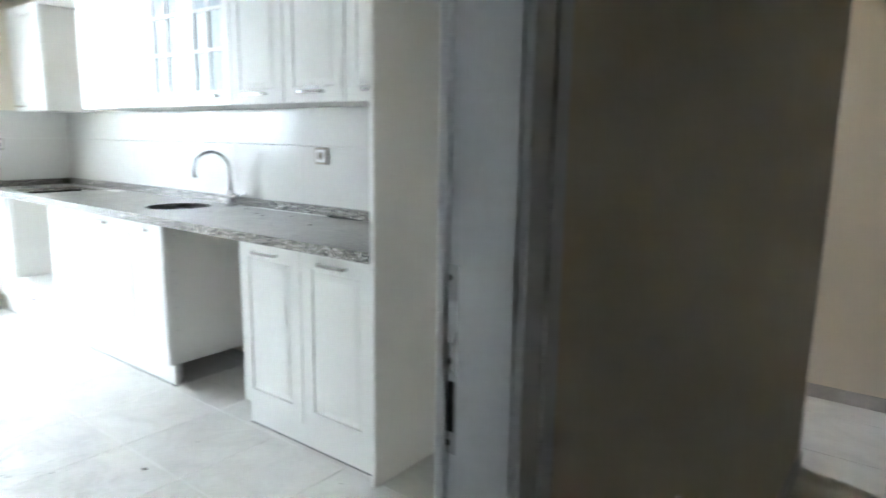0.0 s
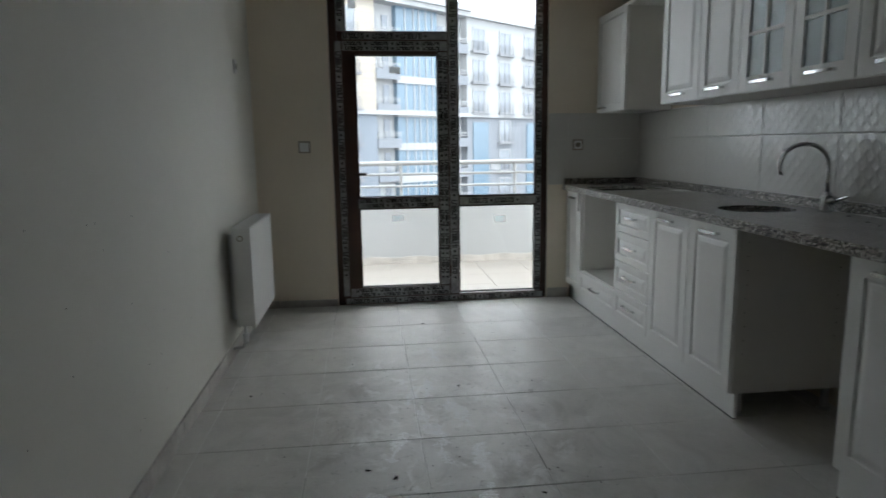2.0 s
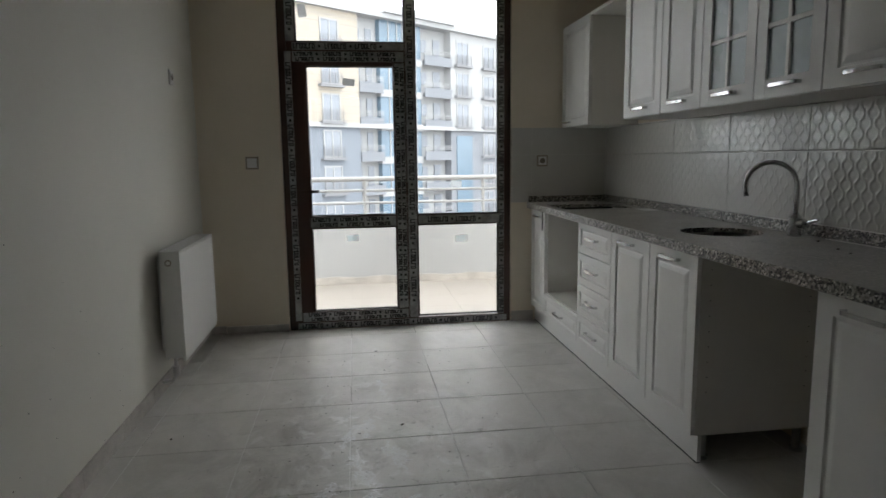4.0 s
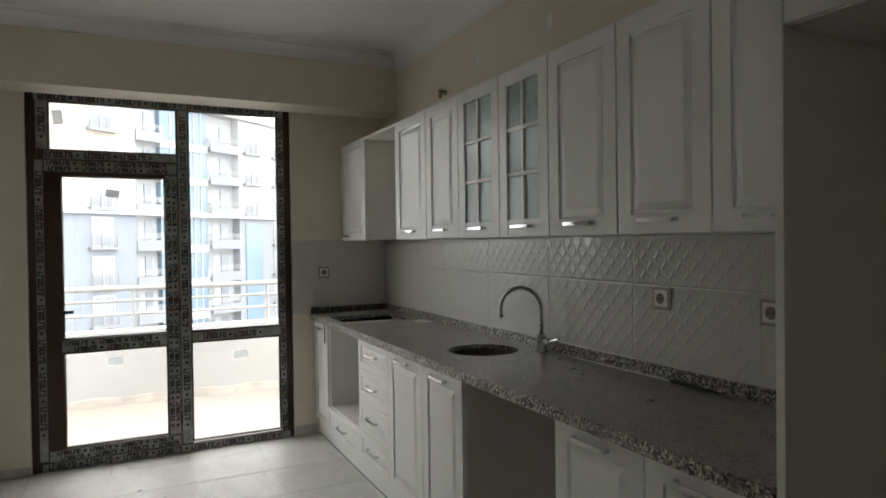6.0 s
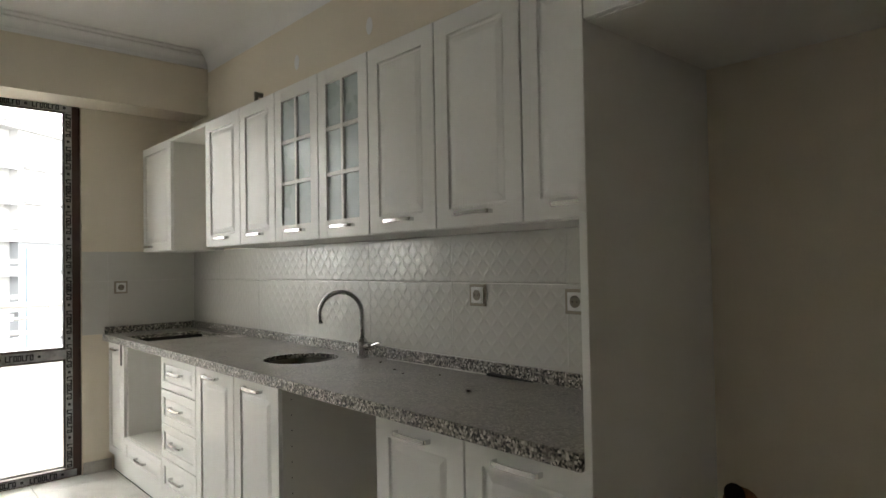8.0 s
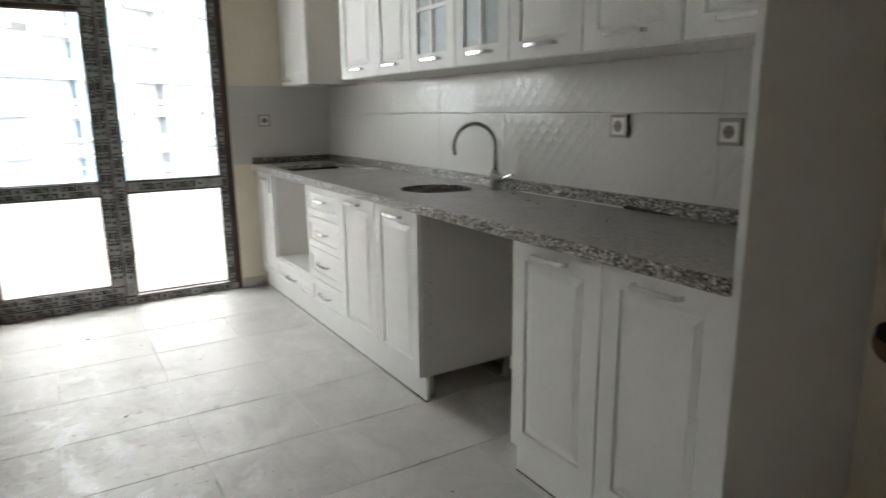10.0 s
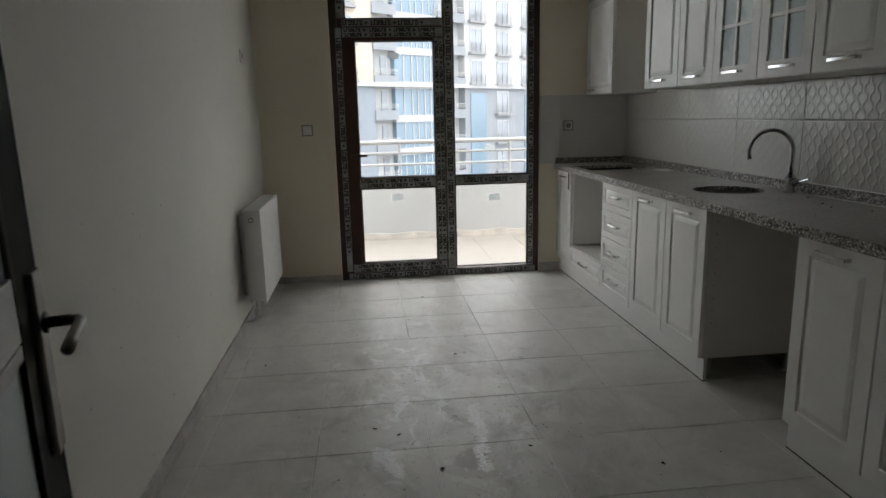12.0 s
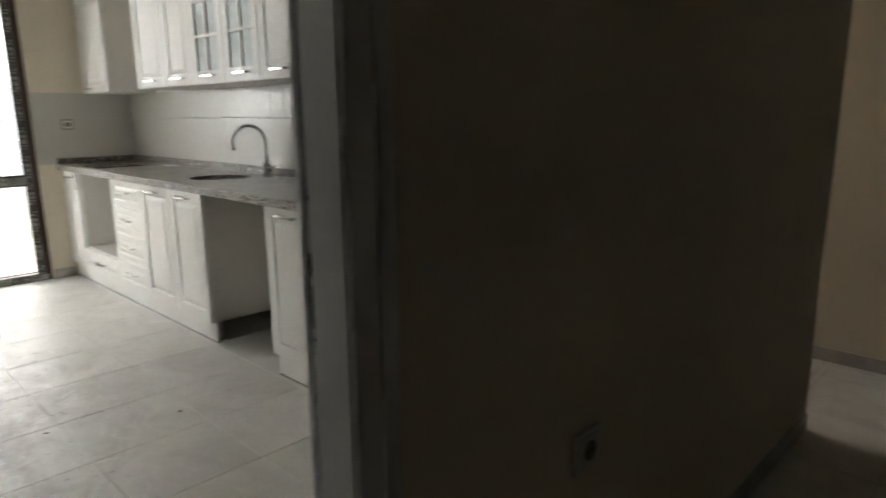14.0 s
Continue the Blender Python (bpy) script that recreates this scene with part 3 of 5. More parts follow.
CX0, CX1 = LOW_X + 0.019, -0.012
G = "base units under the granite worktop"


def base_unit(y0, y1, label, sides=True):
    u = thing("base_cabinet", (CX0, y0, 0.0), label, "cabinet", G)
    for fx in (CX0 + 0.06, CX1 - 0.06):
        foot(u, fx, y0 - 0.05)
        foot(u, fx, y1 + 0.05)
    return u


u1 = base_unit(YS["a"], YS["b"], "narrow white base cabinet with one raised-panel door")
carcass(u1, YS["a"], YS["b"], LOW_Z0, LOW_Z1, CX0, CX1)
front(u1, "door", YS["a"] - 0.002, YS["b"], LOW_Z0, LOW_Z1, LOW_X, HANDLE_S, 0.05, 0.812)

u2 = base_unit(YS["b"], YS["c"], "white oven housing, empty, with a drawer below")
carcass(u2, YS["b"], YS["c"], LOW_Z0, LOW_Z1, CX0, CX1, (0.268,))
front(u2, "drawer", YS["b"], YS["c"], LOW_Z0, 0.278, LOW_X, HANDLE_L, 0.034, 0.200)

u3 = base_unit(YS["c"], YS["d"], "white base cabinet with four raised-panel drawers")
carcass(u3, YS["c"], YS["d"], LOW_Z0, LOW_Z1, CX0, CX1)
dz = (LOW_Z1 - LOW_Z0) / 4
for k in range(4):
    front(u3, "drawer", YS["c"], YS["d"], LOW_Z0 + k * dz, LOW_Z0 + (k + 1) * dz, LOW_X, HANDLE_L, 0.040, LOW_Z0 + (k + 0.55) * dz)

u4 = base_unit(YS["d"], YS["e"], "white sink base cabinet with two raised-panel doors")
carcass(u4, YS["d"], YS["e"], LOW_Z0, LOW_Z1, CX0, CX1)
MID4 = -1.950
front(u4, "door", YS["d"], MID4, LOW_Z0, LOW_Z1, LOW_X, HANDLE_L, 0.062, 0.815, -1.640)
front(u4, "door", MID4, YS["e"], LOW_Z0, LOW_Z1, LOW_X, HANDLE_L, 0.062, 0.815, -2.075)
# peg holes in the bare end panel
bm = bmesh.new()
for px in (-0.52, -0.09):
    for k in range(9):
        add_cyl(bm, (px, YS["e"] - 0.0012, 0.30 + 0.062 * k), (px, YS["e"] + 0.002, 0.30 + 0.062 * k), 0.0022, 8)
tagged(part("peg_hole", bm, DARK, u4, "small drilled holes"), kind="stuff")

u5 = base_unit(YS["f"], YS["g"], "white base cabinet with two tall raised-panel doors")
carcass(u5, YS["f"], YS["g"], LOW_Z0, LOW_Z1, CX0, CX1)
MID5 = -3.410
front(u5, "door", YS["f"], MID5, LOW_Z0, LOW_Z1, LOW_X, HANDLE_L, 0.065, 0.815, -3.120)
front(u5, "door", MID5, YS["g"], LOW_Z0, LOW_Z1, LOW_X, HANDLE_L, 0.065, 0.815, -3.530)

PLINTH_X = -0.545
for y0, y1 in ((YS["a"], YS["e"]), (YS["f"], YS["g"])):
    p = thing("plinth", (PLINTH_X, y0, 0.0), "white plinth board along the floor below base cabinets", "plinth", "plinth boards")
    part("board", box(PLINTH_X, PLINTH_X + 0.016, y1, y0, 0.004, LOW_Z0 - 0.001, 0.001), LACQUER, p)
    # thin dark strip along the foot of the board
    part("base_strip", box(PLINTH_X - 0.003, PLINTH_X + 0.015, y1, y0, 0.0, 0.0042), GASKET, p, "thin dark strip at the plinth foot")

# ---- worktop with sink hole and hob cut-out ----
TOP_Z, TOP_X, TOP_T = 0.900, -0.612, 0.022
SINK = (-0.285, -2.030, 0.170)
HOB = (-0.550, -0.095, -0.715, -0.30)     # x0, x1, y0, y1
worktop = thing("worktop", (TOP_X, 0.0, TOP_Z), "grey speckled granite worktop, dusty, with empty hob and sink cut-outs", "worktop")


def slab_with_round_hole(x0, x1, y0, y1, z0, z1, cx, cy, r, n=48):
    bm = bmesh.new()
    outer = []
    for k in range(n):
        a = 2 * math.pi * k / n
        c, s = math.cos(a), math.sin(a)
        reach = []
        if c > 1e-9:
            reach.append((x1 - cx) / c)
        if c < -1e-9:
            reach.append((x0 - cx) / c)
        if s > 1e-9:
            reach.append((y1 - cy) / s)
        if s < -1e-9:
            reach.append((y0 - cy) / s)
        q = min(reach)
        outer.append((cx + q * c, cy + q * s))
    for corner in ((x0, y0), (x1, y0), (x1, y1), (x0, y1)):
        i = min(range(n), key=lambda j: (outer[j][0] - corner[0]) ** 2 + (outer[j][1] - corner[1]) ** 2)
        outer[i] = corner
    inner = [(cx + r * math.cos(2 * math.pi * k / n), cy + r * math.sin(2 * math.pi * k / n)) for k in range(n)]
    v = {}
    for key, ring in (("o", outer), ("i", inner)):
        for zk, z in (("t", z1), ("b", z0)):
            v[key + zk] = [bm.verts.new((x, y, z)) for x, y in ring]
    for k in range(n):
        j = (k + 1) % n
        bm.faces.new((v["ot"][k], v["ot"][j], v["it"][j], v["it"][k]))
        bm.faces.new((v["ob"][j], v["ob"][k], v["ib"][k], v["ib"][j]))
        bm.faces.new((v["it"][k], v["it"][j], v["ib"][j], v["ib"][k]))
        bm.faces.new((v["ot"][j], v["ot"][k], v["ob"][k], v["ob"][j]))
    bmesh.ops.recalc_face_normals(bm, faces=bm.faces)
    return bm


ZB = TOP_Z - TOP_T
part("slab", slab_with_round_hole(TOP_X + 0.026, -0.002, -2.40, -1.66, ZB, TOP_Z, *SINK), GRANITE, worktop)
for a in ((TOP_X + 0.004, -0.002, -1.66, HOB[2]), (TOP_X + 0.004, HOB[0], HOB[2], HOB[3]), (HOB[1], -0.002, HOB[2], HOB[3]), (TOP_X + 0.004, -0.002, HOB[3], -0.002), (TOP_X + 0.004, -0.002, -3.818, -2.40)):
    part("slab", box(a[0] + (0.022 if a[0] < -0.6 else 0), a[1], a[2], a[3], ZB, TOP_Z), GRANITE, worktop)
# added near-black board: stands in for the shade inside the hob cavity
part("hob_cavity_shade", box(HOB[0] - 0.03, HOB[1] + 0.03, HOB[3] - 0.002, HOB[3] + 0.02, ZB - 0.16, ZB - 0.001), DARK, worktop, "added near-black board standing in for the shaded hob cavity")
# rounded front nosing
bm = bmesh.new()
add_box(bm, TOP_X, TOP_X + 0.030, -3.818, -0.002, TOP_Z - 0.042, TOP_Z + 0.0005, 0.004)
part("front_edge", bm, GRANITE, worktop, "thick speckled granite edge")
part("upstand", box(-0.024, -0.004, -3.818, -0.003, TOP_Z, TOP_Z + 0.050, 0.002), GRANITE, worktop, "low granite upstand")
part("upstand", box(TOP_X + 0.01, -0.026, -0.023, -0.003, TOP_Z, TOP_Z + 0.046, 0.002), GRANITE, worktop, "low granite upstand")

def tap():
    bx, by = -0.085, -2.235
    t = thing("kitchen_tap", (bx, by, TOP_Z), "chrome swan-neck mixer tap on the granite worktop", "tap")
    bm = bmesh.new()
    add_cyl(bm, (bx, by, TOP_Z), (bx, by, TOP_Z + 0.008), 0.028, 24)
    add_cyl(bm, (bx, by, TOP_Z + 0.008), (bx, by, TOP_Z + 0.075), 0.025, 24)
    add_cyl(bm, (bx, by, TOP_Z + 0.075), (bx, by, TOP_Z + 0.092), 0.025, 24, 0.013)
    part("body", bm, CHROME, t, smooth=False)
    dx, dy = -0.72, 0.69
    R = 0.098
    path = [(bx, by, TOP_Z + 0.08), (bx, by, TOP_Z + 0.14), (bx, by, TOP_Z + 0.205)]
    for k in range(1, 17):
        a = radians(180 - 195 * k / 16)
        path.append((bx + dx * (R + R * math.cos(a)), by + dy * (R + R * math.cos(a)), TOP_Z + 0.205 + R * math.sin(a)))
    e = path[-1]
    path.append((e[0] - dx * 0.002, e[1] - dy * 0.002, e[2] - 0.02))
    part("spout", add_tube(bmesh.new(), path, 0.0105, 14), CHROME, t, smooth=True)
    bm = bmesh.new()
    add_cyl(bm, (bx, by, TOP_Z + 0.050), (bx + 0.012, by - 0.045, TOP_Z + 0.056), 0.019, 18)
    add_cyl(bm, (bx + 0.012, by - 0.045, TOP_Z + 0.056), (bx + 0.010, by - 0.120, TOP_Z + 0.078), 0.0085, 12, 0.006)
    part("lever", bm, CHROME, t)


tap()
bm = bmesh.new()
add_box(bm, -0.125, -0.035, -0.94, -0.80, TOP_Z + 0.0005, TOP_Z + 0.003, 0.001)
solid("card_scrap", bm, PLASTIC, "pale scrap of card lying on the dusty worktop", "scrap", base=(-0.11, -0.83, TOP_Z))
for k, (x, y) in enumerate(((-0.20, -2.62), (-0.235, -2.72), (-0.16, -2.85), (-0.30, -3.15), (-0.12, -2.42))):
    bm = bmesh.new()
    bmesh.ops.create_icosphere(bm, subdivisions=1, radius=0.006, matrix=pose(x, y, TOP_Z + 0.003, 0, 0, 40 * k) @ Matrix.Diagonal((1.4, 0.8, 0.5, 1)))
    solid("crumb", bm, CRUMB, "dark crumb of mortar on the granite worktop", "crumb", group="crumbs", base=(x, y, TOP_Z))
bm = bmesh.new()
add_box(bm, -0.040, -0.033, -2.98, -2.36, TOP_Z + 0.0005, TOP_Z + 0.004, 0.001)
bmesh.ops.rotate(bm, cent=(-0.036, -2.67, TOP_Z), matrix=Matrix.Rotation(radians(0.8), 3, "Z"), verts=bm.verts)
solid("loose_strip", bm, CARCASS, "thin pale plastic strip lying along the upstand", "strip", base=(-0.036, -2.67, TOP_Z))
# Black sliver stands in for the shaded gap at the upstand's foot.
bm = bmesh.new()
add_box(bm, -0.052, -0.026, -3.20, -2.99, TOP_Z + 0.0005, TOP_Z + 0.012, 0.004)
for v in bm.verts:
    v.co.x += 0.012 * (v.co.y + 2.99) / 0.21 * -1
    v.co.z -= max(0.0, (v.co.z - TOP_Z) * (-3.02 - v.co.y) / 0.21)
solid("upstand_gap", bm, GASKET, "black sliver standing in for a dark gap at the upstand", "offcut", base=(-0.04, -3.09, TOP_Z))

# ---- wall units ----
UP_X, UP_Z0, UP_Z1 = -0.352, 1.440, 2.150
UX0, UX1 = UP_X + 0.019, -0.008
GU = "wall units above the worktop"


def wall_unit(y0, y1, label):
    u = thing("wall_cabinet", (UX0, y0, UP_Z0), label, "cabinet", GU)
    carcass(u, y0, y1, UP_Z0, UP_Z1, UX0, UX1, (UP_Z1 - 0.018,))
    return u


def glazed_door(u, y0, y1):
    w, h = y0 - y1 - 2 * GAP, UP_Z1 - UP_Z0 - 2 * GAP
    ya, za = y0 - GAP, UP_Z0 + GAP
    rim, bar = 0.062, 0.018
    bm = bmesh.new()
    xa, xb = UP_X, UP_X + 0.018
    add_box(bm, xa, xb, ya - rim, ya, za, za + h, 0.0015)
    add_box(bm, xa, xb, ya - w, ya - w + rim, za, za + h, 0.0015)
    add_box(bm, xa + 0.0006, xb, ya - w + rim, ya - rim, za, za + rim + 0.01, 0.001)
    add_box(bm, xa + 0.0006, xb, ya - w + rim, ya - rim, za + h - rim, za + h, 0.001)
    d = part("door", bm, LACQUER, u, "white glazed door with six small panes")
    ym = ya - w / 2
    zlo, zhi = za + rim + 0.01, za + h - rim
    part("glazing_bar", box(xa + 0.001, xb - 0.003, ym - bar / 2, ym + bar / 2, zlo, zhi, 0.003), LACQUER, d)
    for k in (1, 2):
        z = zlo + (zhi - zlo) * k / 3
        part("glazing_bar", box(xa + 0.0015, xb - 0.003, ya - w + rim, ya - rim, z - bar / 2, z + bar / 2, 0.003), LACQUER, d)
    for k in range(3):
        for s in (0, 1):
            p0 = ya - rim - (0 if s == 0 else (w - 2 * rim) / 2)
            z = zlo + (zhi - zlo) * k / 3
            part("pane", box(xb - 0.008, xb - 0.004, p0 - (w - 2 * rim) / 2, p0, z, z + (zhi - zlo) / 3), FROST, d, "frosted greenish glass")
    return d


hz = UP_Z0 + 0.045
w1 = wall_unit(-0.004, -0.545, "narrow white wall cabinet with one plain door")
front(w1, "door", -0.006, -0.545, UP_Z0, UP_Z1, UP_X, HANDLE_S, 0.05, hz - 0.012, -0.085)
bridge = thing("hood_bridge", (UX0, -0.545, UP_Z1 - 0.018), "white top board bridging the empty hood bay", "board")
part("board", box(UP_X + 0.002, UX1, -1.098, -0.5455, UP_Z1 - 0.020, UP_Z1 - 0.001, 0.001), CARCASS, bridge)
UD = (-1.100, -1.545, -1.925, -2.310, -2.675, -3.060, -3.445, -3.815)
w2 = wall_unit(UD[0], UD[2], "white wall cabinet with two raised-panel doors")
front(w2, "door", UD[0], UD[1], UP_Z0, UP_Z1, UP_X, HANDLE_L, 0.062, hz, -1.250)
front(w2, "door", UD[1], UD[2], UP_Z0, UP_Z1, UP_X, HANDLE_L, 0.062, hz, -1.650)
w3 = wall_unit(UD[2], UD[4], "white wall cabinet with two glazed doors of small panes")
for a, b, hy in ((UD[2], UD[3], -2.045), (UD[3], UD[4], -2.425)):
    twin("handle", HANDLE_L, glazed_door(w3, a, b), (UP_X, hy, hz), "chrome bow handle")
w4 = wall_unit(UD[4], UD[6], "white wall cabinet with two raised-panel doors above the sockets")
front(w4, "door", UD[4], UD[5], UP_Z0, UP_Z1, UP_X, HANDLE_L, 0.062, hz, -2.790)
front(w4, "door", UD[5], UD[6], UP_Z0, UP_Z1, UP_X, HANDLE_L, 0.062, hz, -3.170)
w5 = wall_unit(UD[6], UD[7], "white wall cabinet with one raised-panel door beside the fridge bay")
front(w5, "door", UD[6], UD[7], UP_Z0, UP_Z1, UP_X, HANDLE_L, 0.062, hz, -3.560)

# ---- fridge bay ----
PAN_Y0, PAN_Y1 = -3.820, -3.840
tall = thing("fridge_side_panel", (-0.3, PAN_Y0, 0.0), "tall white end panel beside the empty fridge bay", "panel")
part("panel", box(-0.597, -0.004, PAN_Y1, PAN_Y0, 0.0, UP_Z1, 0.0015), CARCASS, tall)
part("edge_band", box(-0.6000, -0.5975, PAN_Y1, PAN_Y0, 0.0, UP_Z1, 0.0008), LACQUER, tall, "bright white edge band")
FZ0 = 1.862
fr = thing("fridge_top_cabinet", (-0.58, PAN_Y1, FZ0), "deep white cabinet with raised-panel doors above the fridge bay", "cabinet")
carcass(fr, PAN_Y1 - 0.001, -4.70, FZ0, UP_Z1, -0.581, -0.008, (UP_Z1 - 0.018,))
front(fr, "door", PAN_Y1, -4.27, FZ0, UP_Z1, -0.600, HANDLE_S, 0.05, FZ0 + 0.05, -3.99)
front(fr, "door", -4.27, -4.70, FZ0, UP_Z1, -0.600, HANDLE_S, 0.05, FZ0 + 0.05, -4.43)
far = thing("fridge_side_panel", (-0.3, -4.70, 0.0), "tall white end panel beside the wall return", "panel")
part("panel", box(-0.597, -0.004, -4.722, -4.702, 0.0, UP_Z1, 0.0015), CARCASS, far)
part("edge_band", box(-0.6000, -0.5975, -4.722, -4.702, 0.0, UP_Z1, 0.0008), LACQUER, far, "bright white edge band")
hole = thing("wall_box", (0.0, -3.885, 0.675), "open wiring hole with a brown stain in the bay wall", "wiring hole")
bm = bmesh.new()
add_cyl(bm, (-0.0015, -3.885, 0.675), (0.002, -3.885, 0.675), 0.030, 20)
part("opening", bm, DARK, hole)
bm = bmesh.new()
add_cyl(bm, (-0.0008, -3.905, 0.645), (0.0004, -3.905, 0.645), 0.055, 20)
part("stain", bm, RUST, hole, "brown stain")


# ---- sockets, switches ----
def plate(name, place, normal, size, label, kind_of="socket", tone=None):
    """A wall plate; normal is 'x' for facing -x, '+x' for facing +x, 'y' for facing -y."""
    s = size / 2
    root = tagged(new(name), label, "switch" if kind_of == "switch" else "socket")
    root.matrix_world = Matrix.Translation(place) @ pose(0, 0, 0, 0, 0, {"x": 90, "+x": -90, "y": 180, "+y": 0}[normal])
    tone = tone or PLASTIC

    def sub(nm, bm, m, lab="", parent=None):
        ob = new(nm, mesh_of(nm, bm, m))
        ob.parent = parent or root
        return tagged(ob, lab)
    sub("rim", box(-s, s, -0.0, 0.009, -s, s, 0.004), tone)
    if kind_of == "switch":
        sub("rocker", box(-s * 0.74, s * 0.74, 0.008, 0.013, -s * 0.74, s * 0.74, 0.002), PLASTIC)
    else:
        bm = box(-s * 0.72, s * 0.72, 0.008, 0.012, -s * 0.72, s * 0.72, 0.002)
        ins = sub("insert", bm, PLASTIC)
        # Flat disc; the shade of a sunken well is put into its colour.
        bm = bmesh.new()
        add_cyl(bm, (0, 0.0118, 0), (0, 0.0128, 0), s * 0.48, 24)
        well = sub("well", bm, DARK_WELL, "flat round disc with the shade of a socket well in its colour", ins)
        bm = bmesh.new()
        for sx in (-0.009, 0.009):
            add_cyl(bm, (sx, 0.0126, 0), (sx, 0.0134, 0), 0.003, 10)
        sub("contact", bm, DARK, "dark contact holes", ins)
    return root


plate("wall_socket", (-0.500, -0.0085, 1.205), "y", 0.084, "white earthed wall socket with beige rim beside the balcony door", tone=SOCKET_GREY)
plate("wall_socket", (-0.0105, -2.918, 1.201), "x", 0.086, "white earthed wall socket with beige rim on relief tiles", tone=SOCKET_GREY)
plate("wall_socket", (-0.0105, -3.380, 1.190), "x", 0.086, "white earthed wall socket with beige rim beside the fridge panel", tone=SOCKET_GREY)
plate("light_switch", (-2.585, 0.0, 1.215), "y", 0.088, "white light switch with beige rim beside the balcony door", "switch", SOCKET_GREY)
plate("wall_socket", (WEST, -0.56, 1.728), "+x", 0.085, "white antenna socket high on the plain wall")
plate("wall_socket", (-1.09, HALL_N, 0.605), "y", 0.088, "white wall socket on the dark hall wall")
plate("light_switch", (HALL_E, -4.82, 1.02), "x", 0.088, "white light switch on the hall end wall", "switch")
for y, z in ((-1.52, 2.46), (-2.21, 2.465), (-2.80, 2.455)):
    bm = bmesh.new()
    add_cyl(bm, (-0.0012, y, z), (0.0005, y, z), 0.032, 20)
    bmesh.ops.scale(bm, vec=(1, 0.8, 1.3), space=Matrix.Translation((0, -y, -z)), verts=bm.verts)
    solid("filler_patch", bm, CEIL, "pale oval filler patch on the cream wall", "filler patch", group="filler patches", base=(0, y, z))
bm = bmesh.new()
add_cyl(bm, (0.0, -1.10, 2.362), (-0.042, -1.10, 2.362), 0.015, 14)
add_cyl(bm, (-0.040, -1.10, 2.376), (-0.040, -1.10, 2.325), 0.013, 14)
solid("cable_stub", bm, SOCKET_GREY, "short grey conduit stub in the wall above the cabinets", "conduit", base=(0.0, -1.10, 2.36))


# ---- radiator ----
def radiator():
    y0, y1, z0, z1, xb, xf = -1.215, -0.425, 0.185, 0.775, -2.905, -2.795
    r = thing("radiator", (xb, y0, z0), "white steel panel radiator hung on the plain wall", "radiator")
    bm = bmesh.new()
    add_box(bm, xf - 0.018, xf, y0 + 0.010, y1 - 0.010, z0, z1 - 0.012, 0.006)
    part("front_panel", bm, ENAMEL, r, "white flat front panel")
    part("back_panel", box(xb + 0.012, xb + 0.024, y0 + 0.01, y1 - 0.01, z0 + 0.01, z1 - 0.012), ENAMEL, r)
    for y in (y0, y1 - 0.010):
        part("side_cover", box(xb + 0.008, xf + 0.002, y, y + 0.010, z0 + 0.02, z1, 0.003), ENAMEL, r)
    bm = bmesh.new()
    add_box(bm, xb + 0.008, xb + 0.018, y0 + 0.01, y1 - 0.01, z1 - 0.008, z1)
    add_box(bm, xf - 0.008, xf + 0.002, y0 + 0.01, y1 - 0.01, z1 - 0.008, z1)
    k = y0 + 0.02
    while k < y1 - 0.02:
        add_box(bm, xb + 0.018, xf - 0.008, k, k + 0.006, z1 - 0.006, z1)
        k += 0.0145
    part("top_grille", bm, ENAMEL, r, "slotted white top grille")
    bm = bmesh.new()
    add_cyl(bm, (-2.85, y0 - 0.005, z1 - 0.06), (-2.85, y0 + 0.012, z1 - 0.06), 0.017, 18)
    plug = part("end_plug", bm, SOCKET_GREY, r, "round greyish end plug")
    bm = bmesh.new()
    add_cyl(bm, (-2.85, y0 - 0.007, z1 - 0.06), (-2.85, y0 - 0.004, z1 - 0.06), 0.011, 16)
    part("cap", bm, ENAMEL, plug, "white cap")
    for y in (y0 + 0.12, y1 - 0.12):
        part("bracket", box(WEST - 0.001, xb + 0.02, y, y + 0.04, z0 + 0.03, z1 - 0.05), ENAMEL, r)
    bm = bmesh.new()
    add_tube(bm, [(-2.86, y0 + 0.05, z0 + 0.02), (-2.86, y0 + 0.05, 0.11), (-2.88, y0 + 0.05, 0.07), (WEST, y0 + 0.05, 0.06)], 0.010, 10)
    add_cyl(bm, (-2.86, y0 + 0.05, 0.10), (-2.86, y0 + 0.05, 0.15), 0.018, 14)
    part("valve", bm, PLASTIC, r, "white valve and connecting pipe")


radiator()

# ---- doorway and open inner door ----
JX0, JX1 = DOOR_X0, DOOR_X1
frame_d = thing("door_frame", (JX1, SOUTH, 0.0), "grey-white laminate door frame with moulded casing", "door frame", kind="structure")


def jamb(x, side):
    """side +1: the frame stands to the +x side of x."""
    a, b = sorted((x, x + side * 0.038))
    part("jamb", box(a, b, HALL_N - 0.002, -4.992, 0.0, DOOR_H + 0.038, 0.002), LAMINATE, frame_d)
    c, d = sorted((x + side * 0.013, x + side * 0.038))
    part("rebate", box(c, d, -4.992, SOUTH + 0.002, 0.0, DOOR_H + 0.038, 0.001), LAMINATE, frame_d)
    for y, out in ((HALL_N, -1), (SOUTH, 1)):
        bm = bmesh.new()
        e, f = sorted((x + side * 0.004, x + side * 0.074))
        add_box(bm, e, f, y, y + out * 0.012, 0.0, DOOR_H + 0.074, 0.004)
        g, h = sorted((x + side * 0.044, x + side * 0.074))
        add_box(bm, g, h, y + out * 0.006, y + out * 0.016, 0.0, DOOR_H + 0.0738, 0.005)
        part("casing", bm, LAMINATE, frame_d, "moulded grey-white casing")


